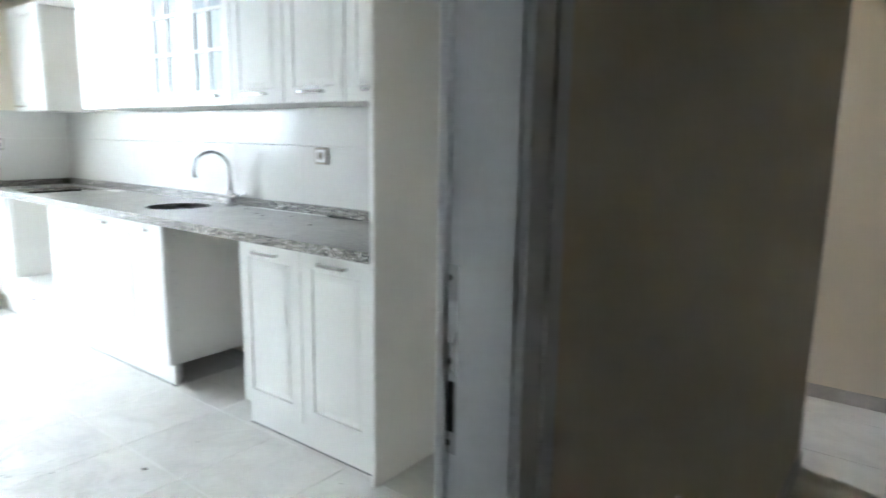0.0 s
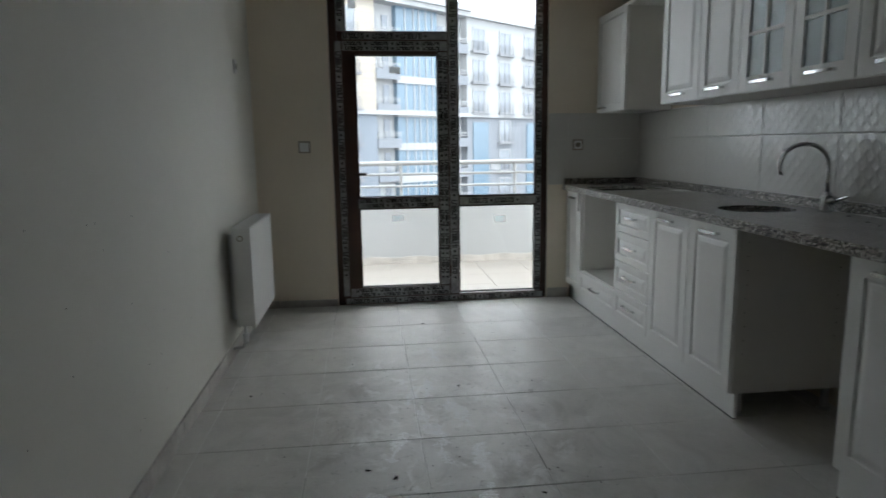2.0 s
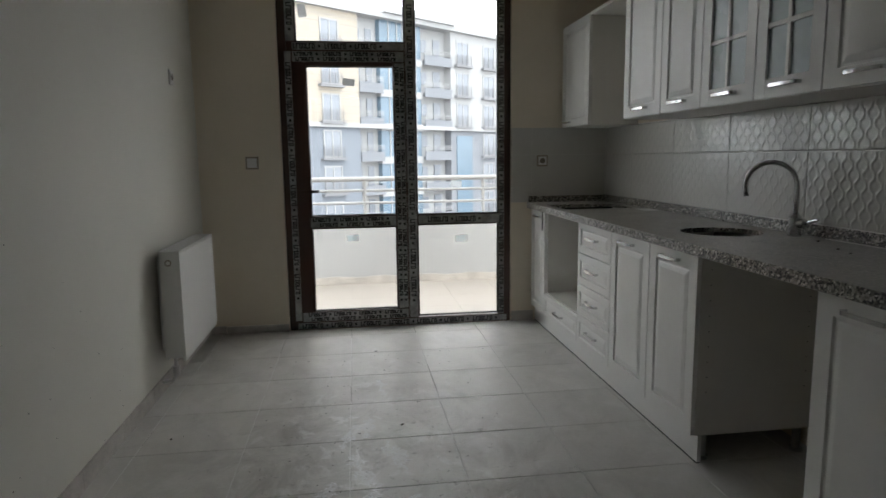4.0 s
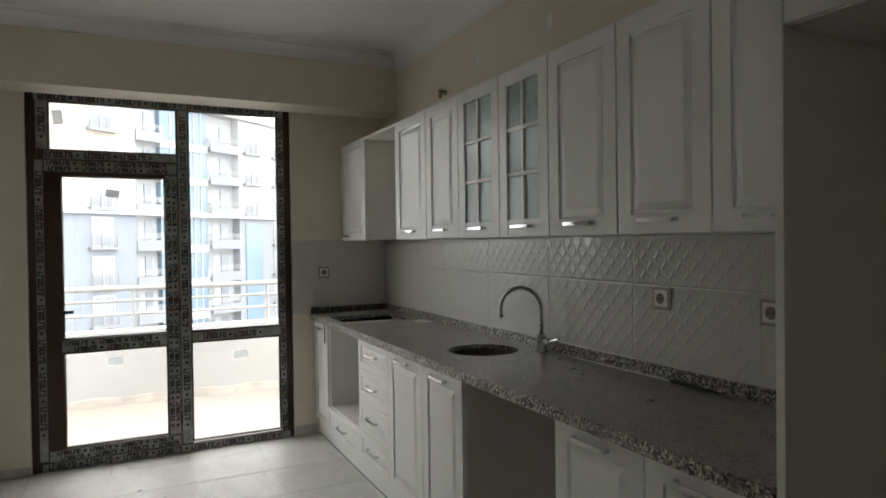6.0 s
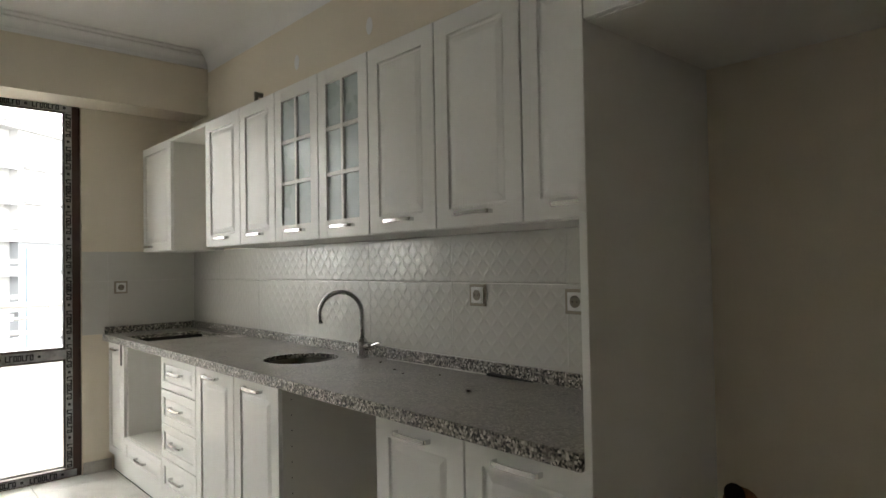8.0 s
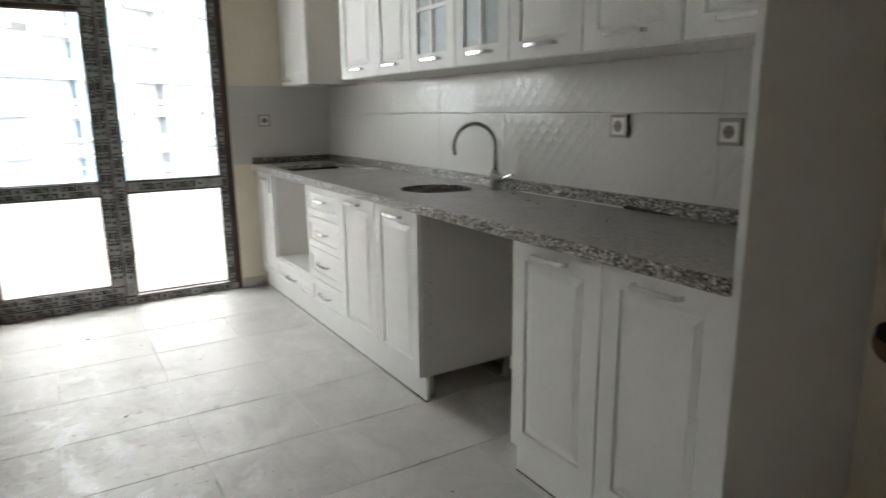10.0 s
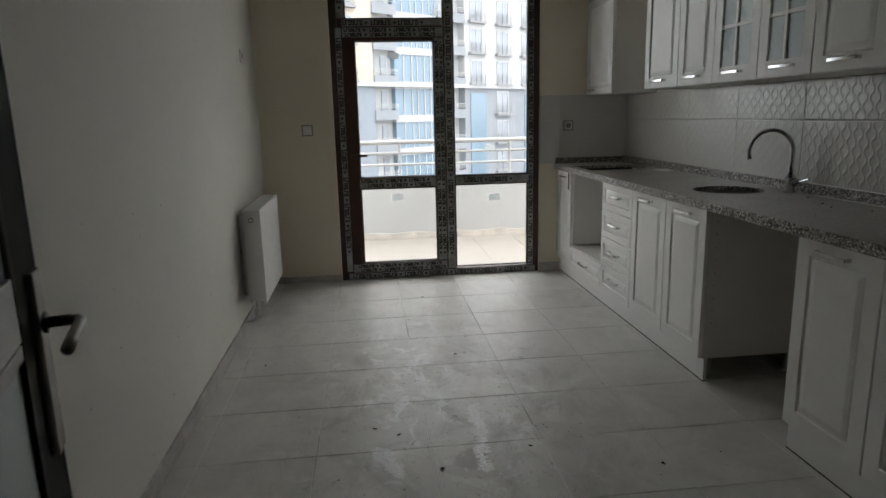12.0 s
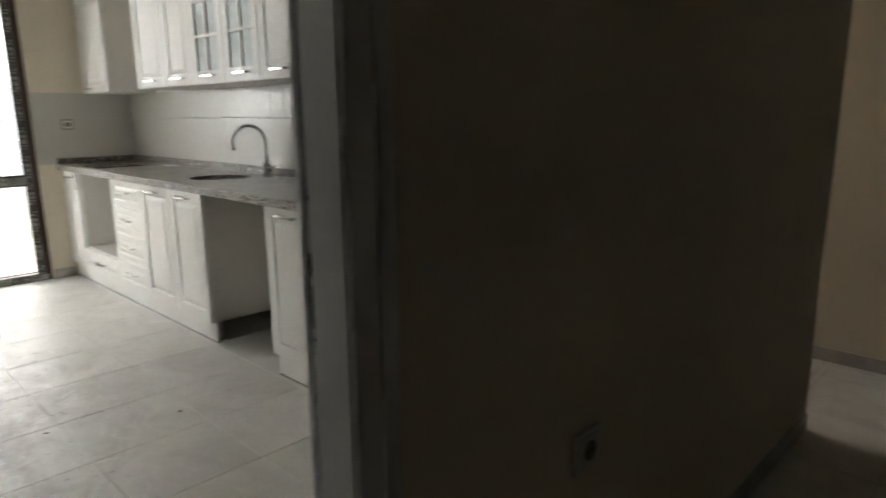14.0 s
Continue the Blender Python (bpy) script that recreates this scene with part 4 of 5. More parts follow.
jamb(JX1, 1)
jamb(JX0, -1)
part("head", box(JX0, JX1, HALL_N - 0.002, SOUTH + 0.002, DOOR_H, DOOR_H + 0.038, 0.002), LAMINATE, frame_d)
for y, out in ((HALL_N, -1), (SOUTH, 1)):
    part("casing", box(JX0 - 0.07, JX1 + 0.07, y, y + out * 0.0115, DOOR_H + 0.004, DOOR_H + 0.070, 0.004), LAMINATE, frame_d, "moulded grey-white casing")
sp = part("strike_plate", box(JX1 + 0.0105, JX1 + 0.0135, -4.986, -4.960, 0.955, 1.175, 0.001), STEEL, frame_d, "steel strike plate")
part("slot", box(JX1 + 0.0098, JX1 + 0.0108, -4.982, -4.964, 0.982, 1.042), DARK, sp, "dark bolt slot")
part("latch_lip", box(JX1 + 0.0085, JX1 + 0.0108, -4.984, -4.958, 1.085, 1.135, 0.001), STEEL, sp, "bent steel latch lip")
bm = bmesh.new()
for z in (0.968, 1.065, 1.160):
    add_cyl(bm, (JX1 + 0.0098, -4.973, z), (JX1 + 0.0112, -4.973, z), 0.004, 10)
part("screw", bm, DARK, sp)


def inner_door():
    w, h, t = 0.712, 2.065, 0.040
    root = tagged(new("door_inner"), "grey inner door with bluish frosted glass, standing open", "door", kind="structure")
    root.matrix_world = pose(JX0 + 0.006, SOUTH + 0.006, 0.008, 0, 0, 105.0)

    def sub(name, bm, m, label="", parent=None, smooth=False):
        ob = new(name, mesh_of(name, bm, m, smooth))
        ob.parent = parent or root
        return tagged(ob, label)
    st, hs = 0.122, 0.235
    rails = ((0.0, 0.20), (1.060, 1.118), (h - st, h))
    sub("stile", box(w - st, w, -t, 0, 0, h, 0.002), LEAF, "near-black lock stile")
    sub("stile", box(0, hs, -t, 0, 0, h, 0.002), LEAF, "near-black hinge stile")
    sub("edge_band", box(w - 0.007, w + 0.0004, -t - 0.0012, 0.0012, 0.001, h - 0.001, 0.001), LAMINATE, "pale edge band")
    for a, b in rails:
        sub("rail", box(hs, w - st, -t + 0.0008, -0.0008, a, b, 0.002), LAMINATE)
    for a, b in ((0.20, 1.060), (1.118, h - st)):
        sub("pane", box(hs - 0.004, w - st + 0.004, -t + 0.006, -t + 0.012, a - 0.004, b + 0.004), DOOR_FROST, "sandblasted bluish glass")
        for y0, y1 in ((-t - 0.0015, -t + 0.0055), (-t + 0.0125, 0.0015)):
            for x0, x1, g in ((hs - 0.030, hs + 0.022, 0), (w - st - 0.010, w - st + 0.006, 0)):
                sub("glazing_bead", box(x0, x1, y0, y1, a, b, 0.004), BEAD, "dark upright glazing bead")
            sub("glazing_bead", box(hs + 0.022, w - st - 0.010, y0, y1, a, a + 0.020, 0.003), LAMINATE)
            sub("glazing_bead", box(hs + 0.022, w - st - 0.010, y0, y1, b - 0.020, b, 0.003), LAMINATE)
    for s in (-1, 1):
        yy = -t if s < 0 else 0.0
        lock = sub("lock_plate", box(w - 0.075, w - 0.035, min(yy, yy + s * 0.010), max(yy, yy + s * 0.010), 0.89, 1.13, 0.003), DARK_STEEL, "narrow darkened steel lock plate")
        bm = bmesh.new()
        zl = 1.062
        add_cyl(bm, (w - 0.055, yy, zl), (w - 0.055, yy + s * 0.014, zl), 0.014, 16)
        grip = [(w - 0.055, yy, zl), (w - 0.055, yy + s * 0.038, zl), (w - 0.058, yy + s * 0.047, zl), (w - 0.066, yy + s * 0.052, zl),
                (w - 0.100, yy + s * 0.052, zl - 0.001), (w - 0.140, yy + s * 0.051, zl - 0.003), (w - 0.160, yy + s * 0.050, zl - 0.006)]
        add_tube(bm, grip, 0.0072, 12)
        sub("lever_handle", bm, DARK_STEEL, "dark steel lever handle", lock, True)
    bm = bmesh.new()
    add_box(bm, w - 0.0005, w + 0.0012, -t / 2 - 0.011, -t / 2 + 0.011, 0.88, 1.12)
    sub("lock_face", bm, STEEL)
    for z in (0.25, 1.0, 1.8):
        bm = bmesh.new()
        add_cyl(bm, (-0.004, 0.004, z - 0.05), (-0.004, 0.004, z + 0.05), 0.007, 12)
        sub("hinge", bm, STEEL)
    return root


inner_door()

# ---- skirting ----
def skirt_run(name, a, b, along, fixed, into, label, height=0.080, crumble=0.0):
    root = thing(name, (0, 0, 0), label, "skirting", kind="structure")
    p = a
    k = 0
    while p > b + 0.01:
        q = max(p - 0.437, b)
        h = height - crumble * (0.5 + 0.5 * math.sin(3.7 * k))
        lo, hi = sorted((fixed, fixed + into * 0.010))
        if along == "y":
            bm = box(lo, hi, q + 0.0015, p - 0.0015, 0.0, h, 0.0015)
        else:
            bm = box(q + 0.0015, p - 0.0015, lo, hi, 0.0, h, 0.0015)
        part("tile", bm, SKIRT, root)
        p, k = q, k + 1
    return root


skirt_run("skirting_west", -0.012, SOUTH, "y", WEST, 1, "pale ceramic skirting tiles along the plain wall")
skirt_run("skirting_north", WIN[0] - 0.004, WEST + 0.011, "x", NORTH, -1, "rough low ceramic skirting beside the balcony door", 0.062, 0.018)
skirt_run("skirting_north_east", -0.56, WIN[1] + 0.004, "x", NORTH, -1, "short ceramic skirting between balcony door and plinth", 0.075)
skirt_run("skirting_south", -0.05, JX1 + 0.08, "x", SOUTH, 1, "pale ceramic skirting tiles beside the doorway")
skirt_run("skirting_hall", CORNER_X, JX1 + 0.08, "x", HALL_N, -1, "ceramic skirting tiles along the hall wall", 0.07)
skirt_run("skirting_hall_east", -2.61, HALL_S, "y", HALL_E, -1, "brownish ceramic skirting at the hall end", 0.07)

# ---- balcony ----
solid("balcony_slab", box(-3.6, 1.4, 0.24, 1.98, -0.22, -0.030), STUCCO, "concrete balcony slab", "slab", "structure")
BAL_Y = 1.79
bm = bmesh.new()
n = 40
rows = []
for k in range(n + 1):
    x = -3.6 + 5.0 * k / n
    yy = BAL_Y + 0.16 * max(0.0, (x + 0.9) / 2.3) ** 1.5
    rows.append([bm.verts.new((x, yy + dy, z)) for dy, z in ((0, -0.03), (0, 0.615), (-0.015, 0.615), (-0.015, 0.650), (0.19, 0.650), (0.19, -0.25), (0.0, -0.25))])
for s, u in zip(rows, rows[1:]):
    for k in range(6):
        bm.faces.new((s[k], u[k], u[k + 1], s[k + 1]))
bmesh.ops.recalc_face_normals(bm, faces=bm.faces)
solid("balcony_parapet", bm, STUCCO, "white rendered balcony parapet with a flat coping", "parapet", "structure")
bm = bmesh.new()
rows = []
for k in range(n + 1):
    x = -3.6 + 5.0 * k / n
    yy = BAL_Y + 0.16 * max(0.0, (x + 0.9) / 2.3) ** 1.5
    rows.append([bm.verts.new((x, yy - dy, z)) for dy, z in ((0.0, -0.03), (0.012, -0.03), (0.012, 0.052 + 0.008 * math.sin(k * 1.7)), (0.0, 0.052 + 0.008 * math.sin(k * 1.7)))])
for s, u in zip(rows, rows[1:]):
    for k in range(3):
        bm.faces.new((s[k], u[k], u[k + 1], s[k + 1]))
bmesh.ops.recalc_face_normals(bm, faces=bm.faces)
solid("skirting_balcony", bm, SKIRT, "grey ceramic skirting along the balcony parapet", "skirting", "structure")
rail = thing("balcony_railing", (-1.0, BAL_Y + 0.09, 0.65), "white metal balcony railing with three round bars", "railing")
for z, r in ((1.030, 0.024), (0.915, 0.014), (0.790, 0.014)):
    path = [(-3.6 + 0.25 * k, BAL_Y + 0.09 + 0.16 * max(0.0, (-2.7 + 0.25 * k) / 2.3) ** 1.5, z) for k in range(21)]
    part("bar", add_tube(bmesh.new(), path, r, 12), F_WHITE, rail, smooth=True)
for x in (-3.2, -1.78, -0.56, 0.75):
    bm = bmesh.new()
    yy = BAL_Y + 0.09 + 0.16 * max(0.0, (x + 0.9) / 2.3) ** 1.5
    add_cyl(bm, (x, yy, 0.65), (x, yy, 1.02), 0.018, 14)
    add_cyl(bm, (x, yy, 0.65), (x, yy, 0.660), 0.040, 16)
    part("post", bm, F_WHITE, rail)
solid("balcony_end_wall", box(-3.8, -3.6, 0.24, 2.0, -0.25, 1.2), STUCCO, "white rendered balcony end wall", "wall", "structure")
solid("balcony_end_wall_east", box(1.4, 1.6, 0.24, 2.2, -0.25, 2.6), STUCCO, "white rendered balcony end wall", "wall", "structure")


# ---- street, building across ----
GZ = -13.5
solid("ground", box(-900, 900, 2.0, 1800, GZ - 0.5, GZ), GROUND, "grey street and open ground far below the balcony", "ground", "structure")
house = tagged(new("apartment_building"), "cream, white and grey apartment building with balconies across the street", "building")
house.matrix_world = pose(-7.1, 49.3, 0, 0, 0, 38.18)


def hpart(name, bm, material, parent=None, label=""):
    ob = new(name, mesh_of(name, bm, material))
    ob.parent = parent or house
    return tagged(ob, label)


ROOF, LEDGE, DEEP = 13.7, 4.0, 11.0
hpart("wall", box(-16, 7.5, 0, DEEP, LEDGE, ROOF), F_CREAM, None, "cream rendered upper storeys")
hpart("wall", box(-16, 7.5, 0, DEEP, GZ, LEDGE), F_GREY, None, "grey-blue lower storeys")
hpart("wall", box(7.5, 19.4, 0.9, DEEP, GZ, ROOF), F_WHITE, None, "white recessed balcony bays")
hpart("wall", box(19.4, 40, 0, DEEP, LEDGE, ROOF), F_WHITE, None, "white rendered upper storeys")
hpart("wall", box(19.4, 40, 0, DEEP, GZ, LEDGE), F_PARAPET, None, "pale grey lower storeys")
hpart("ledge", box(-16.2, 40.2, -0.30, 0.0, LEDGE - 0.1, LEDGE + 0.28), F_WHITE, None, "white string course")
hpart("roof", box(-16.4, 40.4, -0.5, DEEP + 0.4, ROOF, ROOF + 0.45), F_WHITE, None, "white flat roof edge")
hpart("roof", box(10.0, 19.4, -0.8, DEEP, ROOF + 0.45, ROOF + 1.1), F_WHITE, None, "white raised roof edge")
# grooves in the cream render
bm = bmesh.new()
for k in range(15):
    add_box(bm, -16, 7.5, -0.012, 0.0, LEDGE + 0.5 + 0.62 * k, LEDGE + 0.53 + 0.62 * k)
hpart("groove", bm, F_PARAPET, None, "thin horizontal render joints")
# blue glass stair column
bm = box(10.3, 15.5, 0.35, 1.5, GZ, ROOF)
col = hpart("glass_column", bm, F_GLASS, None, "blue glazed stair column")
FLOORS = [10.3 - 3.08 * k for k in range(8)]
for z in FLOORS:
    hpart("band", box(10.2, 15.6, 0.20, 1.4, z - 0.38, z + 0.28), F_WHITE, col, "white floor band")
for u in (11.35, 12.4, 13.1, 14.0, 14.8):
    hpart("bar", box(u - 0.05, u + 0.05, 0.27, 0.40, GZ, ROOF), F_WHITE, col)
col2 = hpart("glass_column", box(20.2, 22.6, -0.10, 0.3, GZ, LEDGE - 0.6), F_GLASS, None, "dark blue glazed column")
col3 = hpart("glass_column", box(29.2, 31.6, -0.10, 0.3, GZ, LEDGE - 0.6), F_GLASS, None, "dark blue glazed column")

WINDOW_FRAME = bmesh.new()
for a in ((0, 0.12, 0, 2.35), (1.78, 1.9, 0, 2.35), (0.12, 1.78, 0, 0.12), (0.12, 1.78, 2.23, 2.35), (0.9, 1.0, 0.12, 2.23)):
    add_box(WINDOW_FRAME, a[0], a[1], -0.09, 0.0, a[2], a[3])
WINDOW_FRAME = mesh_of("window", WINDOW_FRAME, F_WHITE)
WINDOW_PANE = mesh_of("pane", box(0.10, 1.8, -0.03, 0.01, 0.1, 2.25), F_DARKGLASS)
WINDOW_SILL = mesh_of("sill", box(-0.3, 2.2, -0.45, 0.0, -0.22, 0.0), F_RAIL)
bm = bmesh.new()
for k in range(5):
    add_box(bm, -0.15, 2.05, -0.36, -0.32, 0.12 + 0.21 * k, 0.16 + 0.21 * k)
for u in (-0.15, 0.62, 1.28, 2.01):
    add_box(bm, u, u + 0.04, -0.37, -0.31, 0.0, 1.0)
WINDOW_RAIL = mesh_of("railing", bm, F_RAIL)
for u in (-14.3, -8.4, -2.5, 3.45, 20.2, 24.4, 28.6, 32.8, 36.6):
    for z in FLOORS:
        if u > 19 and z < LEDGE and u in (20.2, 28.6):
            continue
        w = new("window", WINDOW_FRAME)
        w.parent = house
        w.location = (u, 0, z + 0.25)
        for nm, me in (("pane", WINDOW_PANE), ("sill", WINDOW_SILL), ("railing", WINDOW_RAIL)):
            c = new(nm, me)
            c.parent = w
# balconies in the recesses
for u0, u1 in ((7.5, 10.25), (15.6, 19.4)):
    w = u1 - u0
    slab = mesh_of("balcony", add_box(box(0, w, -0.12, 0.95, -0.22, 0.0), 0, w, -0.16, -0.04, -0.40, 0.50), F_PARAPET)
    bm = bmesh.new()
    for z in (0.72, 0.90, 1.05):
        add_cyl(bm, (0, -0.10, z), (w, -0.10, z), 0.03, 8)
    for k in range(4):
        add_cyl(bm, (0.05 + k * (w - 0.1) / 3, -0.10, 0.55), (0.05 + k * (w - 0.1) / 3, -0.10, 1.05), 0.03, 8)
    rl = mesh_of("railing", bm, F_WHITE)
    dr = mesh_of("balcony_door", add_box(box(w * 0.55, w * 0.80, 0.80, 0.95, 0.02, 2.25), w * 0.10, w * 0.30, 0.80, 0.95, 0.9, 2.1), F_DARKGLASS)
    for z in FLOORS:
        b = new("balcony", slab)
        b.parent = house
        b.location = (u0, 0, z + 0.25)
        for nm, me in (("railing", rl), ("balcony_door", dr)):
            c = new(nm, me)
            c.parent = b

# ---- relief wall tiles ----
TILE_W, ROW_H = 0.575, 0.302


def relief_tile(w, h, y_shift=0.0, z_shift=0.0):
    """A glazed tile in the y-z plane facing -x, from y = 0 to -w and z = 0 to h, with raised ogee ribs."""
    bm = bmesh.new()
    ny, nz = max(int(w / 0.0038), 2), max(int(h / 0.0038), 2)
    p, q, swell = TILE_W / 16, ROW_H / 4, 0.0098
    rows = []
    for i in range(nz + 1):
        z = h * i / nz
        line = []
        for j in range(ny + 1):
            y = w * j / ny
            yy, zz = y + y_shift, z + z_shift
            turn = math.sin(2 * math.pi * zz / q)
            swing = swell * turn * (1.3 - 0.3 * turn * turn)
            n = math.floor(yy / p)
            d = min(abs(yy - ((m + 0.5) * p + (swing if m % 2 == 0 else -swing))) for m in (n - 1, n, n + 1))
            slope = math.sqrt(1 + (swell * 2.4 * math.pi / q * math.cos(2 * math.pi * zz / q)) ** 2)
            rise = 0.0015 * math.exp(-((d / slope / 0.0040) ** 2))
            rim = min(y, w - y, z, h - z)
            if rim < 0.006:
                rise *= 0.3
            line.append(bm.verts.new((-0.008 - rise + (0.0006 if rim < 1e-6 else 0.0), -y, z)))
        rows.append(line)
    for a, b in zip(rows, rows[1:]):
        for j in range(ny):
            bm.faces.new((a[j], a[j + 1], b[j + 1], b[j]))
    edge = rows[0] + [r[-1] for r in rows[1:]] + list(reversed(rows[-1][:-1])) + [r[0] for r in reversed(rows[1:-1])]
    back = [bm.verts.new((0.0, v.co.y, v.co.z)) for v in edge]
    k = len(edge)
    for i in range(k):
        bm.faces.new((edge[i], edge[(i + 1) % k], back[(i + 1) % k], back[i]))
    bmesh.ops.recalc_face_normals(bm, faces=bm.faces)
    return mesh_of("tile", bm, WALL_TILE, True)


splash = thing("wall_tiles_east", (0, 0, 0), "white glossy relief tiles between worktop and wall cabinets", "wall tiles", kind="structure")
part("grout", box(-0.0068, -0.0005, -3.817, -0.010, 0.9, 1.445), WHITE_GROUT, splash, "white grout bed")
cache = {}
edges_y = [-0.010, -0.462] + [-1.037 - TILE_W * k for k in range(5)] + [-3.817]
for (z0, z1, zs) in ((0.902, 1.2480, ROW_H - 0.3455), (1.2492, 1.4395, 0.0)):
    for y0, y1 in zip(edges_y, edges_y[1:]):
        w, h = y0 - y1 - 0.0012, z1 - z0
        key = (round(w, 3), round(h, 3))
        if key not in cache:
            cache[key] = relief_tile(w, h, TILE_W - w if y0 > -0.1 else 0.0, zs)
        twin("tile", cache[key], splash, (0, y0 - 0.001, z0))
side = thing("wall_tiles_north", (0, 0, 0), "plain white glazed tiles beside the balcony door", "wall tiles", kind="structure")
part("grout", box(WIN[1] + 0.002, -0.001, -0.0068, -0.0005, 0.9, 1.444), WHITE_GROUT, side, "white grout bed")
for x0, x1 in ((WIN[1] + 0.002, -0.578), (-0.576, -0.010)):
    for z0, z1 in ((0.902, 1.2475), (1.2495, 1.445)):
        part("tile", box(x0, x1, -0.008, -0.001, z0, z1, 0.0008), WALL_TILE, side)

# ---- plaster footprints and crumbs on the floor ----
def footprint(px, py, turn, seed, size=1.0):
    """A patchy sole print: fine cross bars of the tread, broken where the shoe did not press."""
    rng = random.Random(seed)
    bm = bmesh.new()
    L = 0.26 * size
    lack = Vector((rng.uniform(-9, 9), rng.uniform(-9, 9), seed))
    n = 16
    k, last = 0.0, None
    while k < L:
        f = k / L
        half = 0.046 * size * math.sqrt(max(0.05, 1 - (2 * f - 1) ** 6)) * (0.86 + 0.22 * math.sin(2.7 * f + 0.4) - 0.26 * math.exp(-((f - 0.42) / 0.14) ** 2))
        bow = 0.010 * (f - 0.4)
        row = []
        for i in range(n + 1):
            u = -1 + 2 * i / n
            y = k + bow * (1 - u * u) + rng.uniform(-0.0006, 0.0006)
            w = rng.uniform(0.0017, 0.0036)
            row.append((bm.verts.new((u * half, y - w, 0.0006)), bm.verts.new((u * half, y + w, 0.0006))))
        # the stretch of this bar that was pressed on, and where it hangs on to the bar before
        mid = int(n / 2 + 5 * noise.noise(Vector((f * 3, 0, 0)) + lack))
        wide = max(1, int(n * (0.32 + 0.55 * noise.noise(Vector((0, f * 4.5, 3)) + lack) + rng.uniform(-0.12, 0.12))))
        lo, hi = max(0, mid - wide), min(n, mid + wide)
        for i in range(lo, hi):
            bm.faces.new((row[i][0], row[i + 1][0], row[i + 1][1], row[i][1]))
        if last:
            a, b = max(lo, last[1]), min(hi, last[2]) - 1
            j = rng.randint(a, max(a, b)) if b >= a else min(max(mid, 0), n - 1)
            bm.faces.new((last[0][j][1], last[0][j + 1][1], row[j + 1][0], row[j][0]))
        last = (row, lo, hi)
        k += 0.0098 * size
    bmesh.ops.delete(bm, geom=[v for v in bm.verts if not v.link_faces], context="VERTS")
    bmesh.ops.recalc_face_normals(bm, faces=bm.faces)
    ob = tagged(new("footprint", mesh_of("footprint", bm, PLASTER)), "smeared white plaster footprint on the dusty floor tiles", "footprint", "plaster footprints")
    ob.matrix_world = pose(px, py, 0.0, 0, 0, turn)


PRINTS = ((-1.968, -1.87), (-1.869, -2.20), (-1.83, -2.46), (-1.722, -2.54), (-2.058, -2.88), (-1.754, -3.20), (-1.849, -1.55), (-2.063, -2.42), (-1.711, -2.105), (-1.761, -1.27), (-1.746, -2.88), (-1.70, -3.62), (-2.05, -3.55))
for k, (x, y) in enumerate(PRINTS):
    footprint(x, y - 0.12, (-14, 12, 5, -8, 20, 168, 175)[k % 7], 40 + k, 0.9 + 0.1 * (k % 3))
for k, (x, y) in enumerate(((-2.156, -2.596), (-2.055, -2.665), (-1.074, -3.045), (-1.536, -2.838), (-1.896, -3.299), (-1.908, -2.956), (-2.224, -3.222), (-1.778, -0.616), (-1.695, -1.789), (-2.734, -1.779))):
    bm = bmesh.new()
    bmesh.ops.create_icosphere(bm, subdivisions=1, radius=0.008, matrix=pose(0, 0, 0.003, 0, 0, 50 * k) @ Matrix.Diagonal((1.5, 0.7, 0.35, 1)))
    for v in bm.verts:
        v.co += Vector((noise.noise(v.co * 90 + Vector((k, 0, 0))), noise.noise(v.co * 90 + Vector((0, k, 9))), 0)) * 0.004
    solid("crumb", bm, CRUMB, "dark crumb of dried mortar on the floor tiles", "crumb", group="floor crumbs").location = (x, y, 0.0)
rng = random.Random(5)
bm = bmesh.new()
for k in range(240):
    x, y = rng.gauss(-1.75, 0.42), rng.uniform(-4.4, -0.6)
    if not WEST + 0.05 < x < -0.65:
        continue
    s = rng.uniform(0.001, 0.0034)
    bmesh.ops.create_icosphere(bm, subdivisions=1, radius=s, matrix=pose(x, y, s * 0.3, 0, 0, rng.uniform(0, 180)) @ Matrix.Diagonal((1.3, 0.8, 0.5, 1)))
solid("floor_grit", bm, CRUMB, "dark grit scattered over the floor tiles", "grit", "stuff")
bm = bmesh.new()
for k in range(46):
    y, z = rng.uniform(-4.3, -1.6), rng.uniform(0.12, 1.1) ** 1.3
    add_cyl(bm, (WEST - 0.001, y, z), (WEST + 0.0008, y, z), rng.uniform(0.0010, 0.0026), 7)
solid("wall_flecks", bm, CRUMB, "dark mortar flecks on the plain wall", "flecks", "stuff")

# ---- floor tiles ----
floor = solid("floor", box(WEST, EAST, SOUTH, NORTH, -0.08, -0.0035), GROUT, "beige ceramic kitchen floor under building dust", "floor", "structure")
hall_floor = solid("floor_hall", box(HALL_W, HALL_E, HALL_S, SOUTH, -0.08, -0.0035), GROUT, "beige ceramic hall floor", "floor", "structure")
pass_floor = solid("floor_passage", box(CORNER_X, HALL_E, SOUTH, -2.6, -0.08, -0.0035), GROUT, "beige ceramic passage floor", "floor", "structure")
tile_cache = {}
TX, TY, J = 0.455, 0.4305, 0.0014


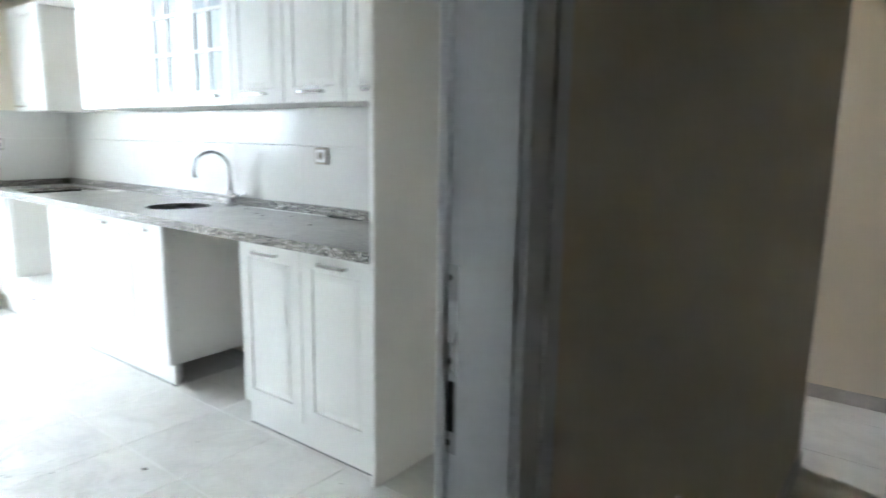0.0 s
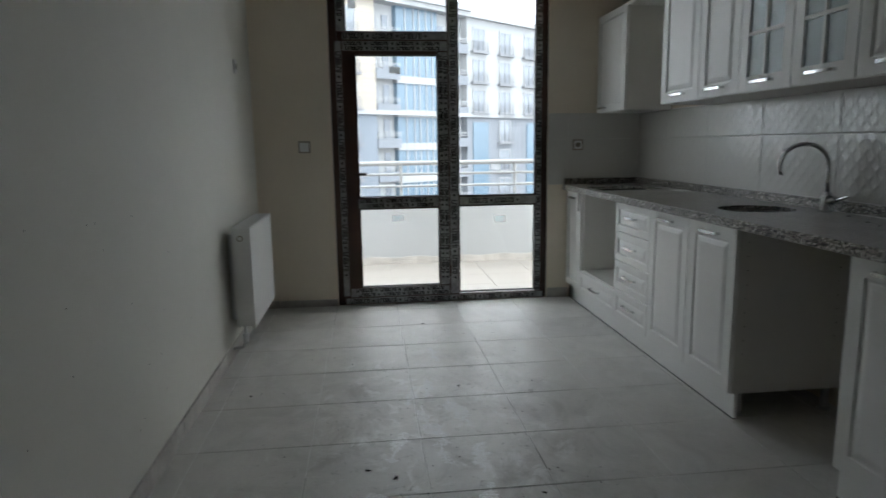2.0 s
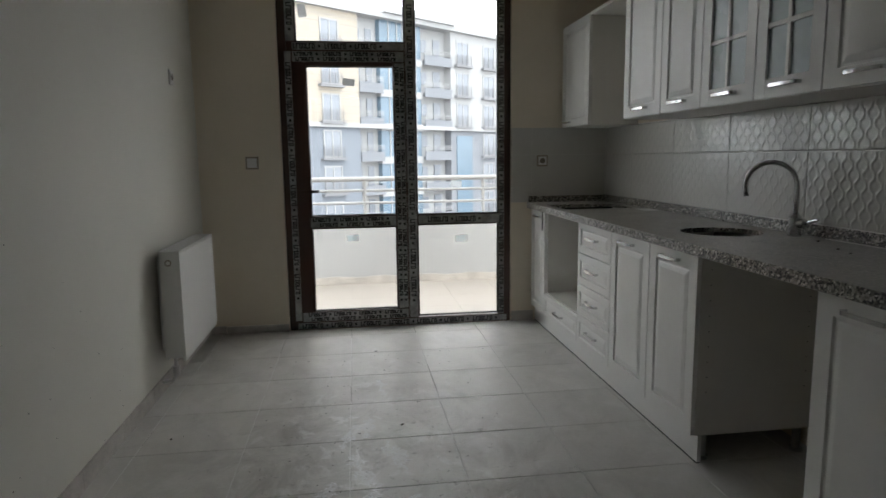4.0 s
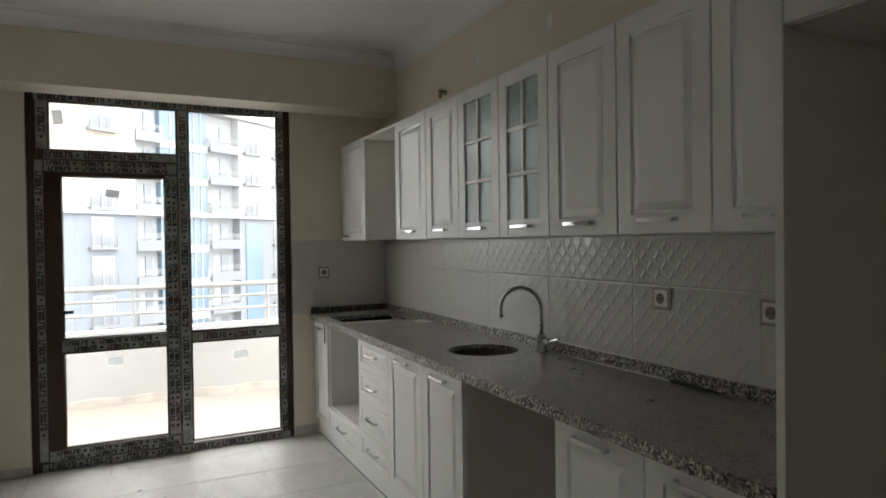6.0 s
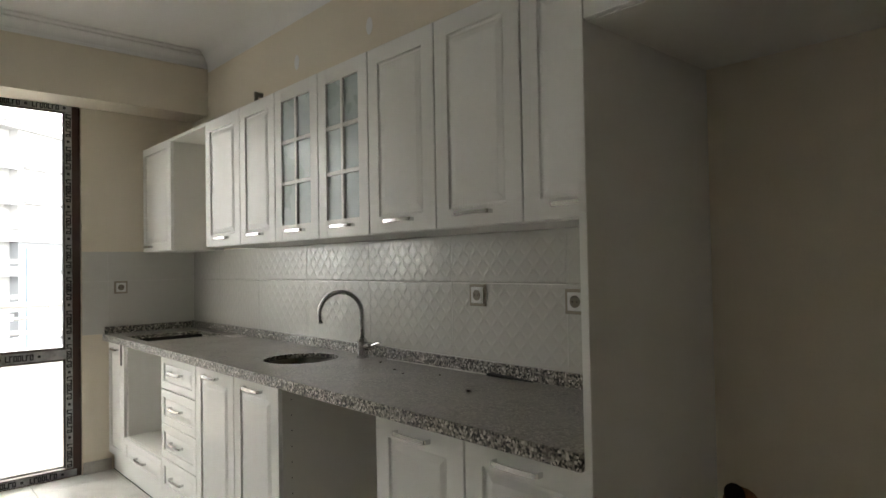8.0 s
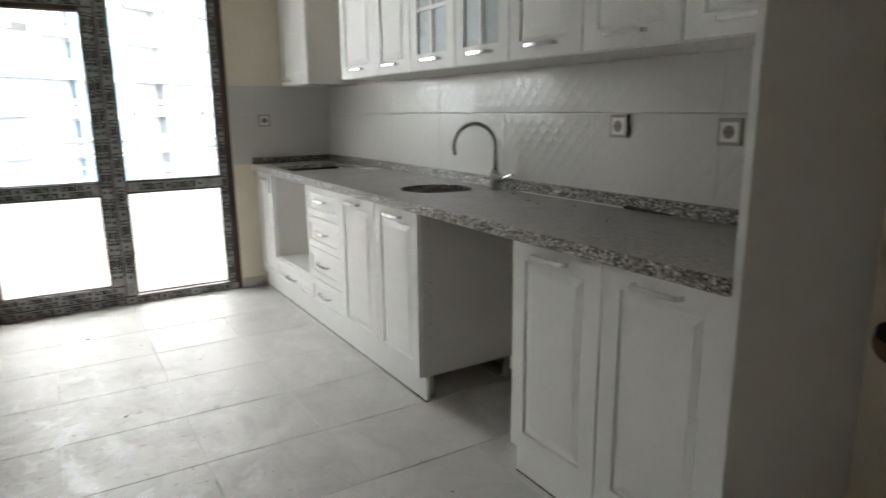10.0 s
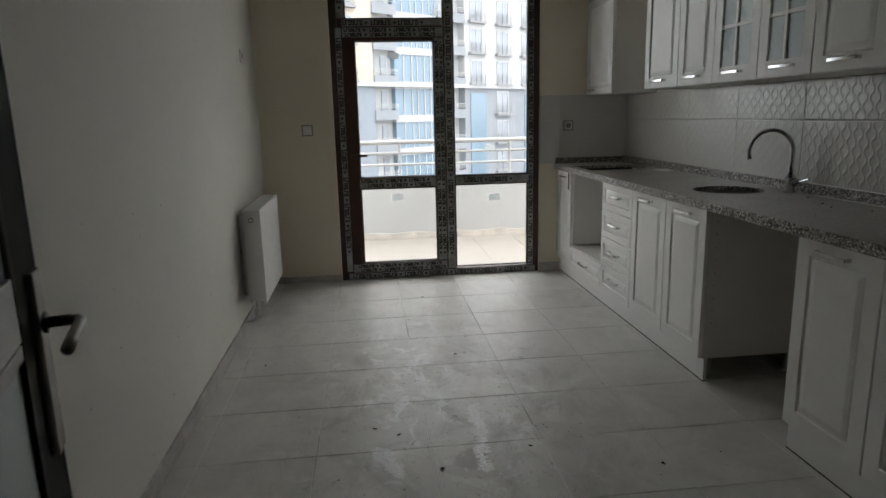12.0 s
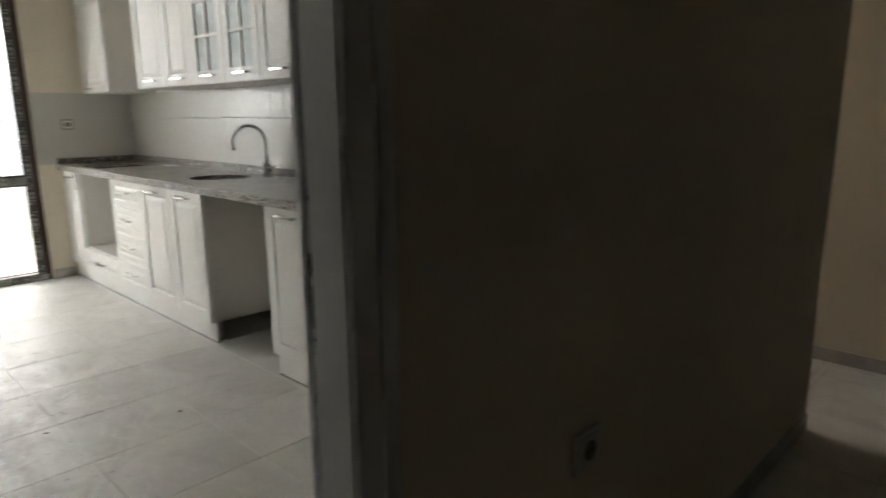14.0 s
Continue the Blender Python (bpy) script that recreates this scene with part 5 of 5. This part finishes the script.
def lay(parent, x0, x1, y0, y1, z=0.0, material=None):
    xs = sorted({x0, x1} | {v for v in (-0.115 + TX * k for k in range(-12, 12)) if x0 + 0.02 < v < x1 - 0.02})
    ys = sorted({y0, y1} | {v for v in (-1.062 + TY * k for k in range(-16, 16)) if y0 + 0.02 < v < y1 - 0.02})
    for xa, xb in zip(xs, xs[1:]):
        for ya, yb in zip(ys, ys[1:]):
            key = (round(xb - xa, 3), round(yb - ya, 3), material is None)
            if key not in tile_cache:
                w, h = key[0] / 2 - J, key[1] / 2 - J
                bm = bmesh.new()
                rings = [[bm.verts.new((sx * (w - i), sy * (h - i), zz)) for sx, sy in ((-1, -1), (1, -1), (1, 1), (-1, 1))] for i, zz in ((0, -0.0034), (0, -0.0010), (0.0012, 0.0))]
                for s, u in zip(rings, rings[1:]):
                    for k in range(4):
                        bm.faces.new((s[k], s[(k + 1) % 4], u[(k + 1) % 4], u[k]))
                bm.faces.new(rings[-1])
                tile_cache[key] = mesh_of("tile", bm, material or FLOOR_TILE)
            ob = new("tile", tile_cache[key])
            ob.parent = parent
            ob.location = Vector(((xa + xb) / 2, (ya + yb) / 2, z)) - parent.location



rng = random.Random(21)
bm = bmesh.new()
for k in range(-7, 1):
    x, y = -0.115 + TX * k, SOUTH + 0.05
    while x > WEST + 0.05 and y < NORTH - 0.3:
        run = rng.uniform(0.12, 0.5)
        if rng.random() < 0.86:
            w = rng.uniform(0.0014, 0.0019)
            add_box(bm, x - w, x + w, y, min(y + run, NORTH - 0.02), -0.0034, 0.0005)
        y += run
part("joint_filler", bm, FILLER, floor, "pale smeared joint filler")
lay(floor, WEST, EAST, SOUTH, NORTH)
lay(hall_floor, HALL_W, HALL_E, HALL_S, SOUTH)
lay(pass_floor, CORNER_X, HALL_E, SOUTH, -2.6)
bal = solid("floor_balcony", box(-3.6, 1.4, 0.24, 1.95, -0.030, -0.0235), GROUT, "pale beige ceramic balcony floor", "floor", "structure")
lay(bal, -3.6, 1.4, 0.24, 1.95, -0.020, BALCONY_TILE)
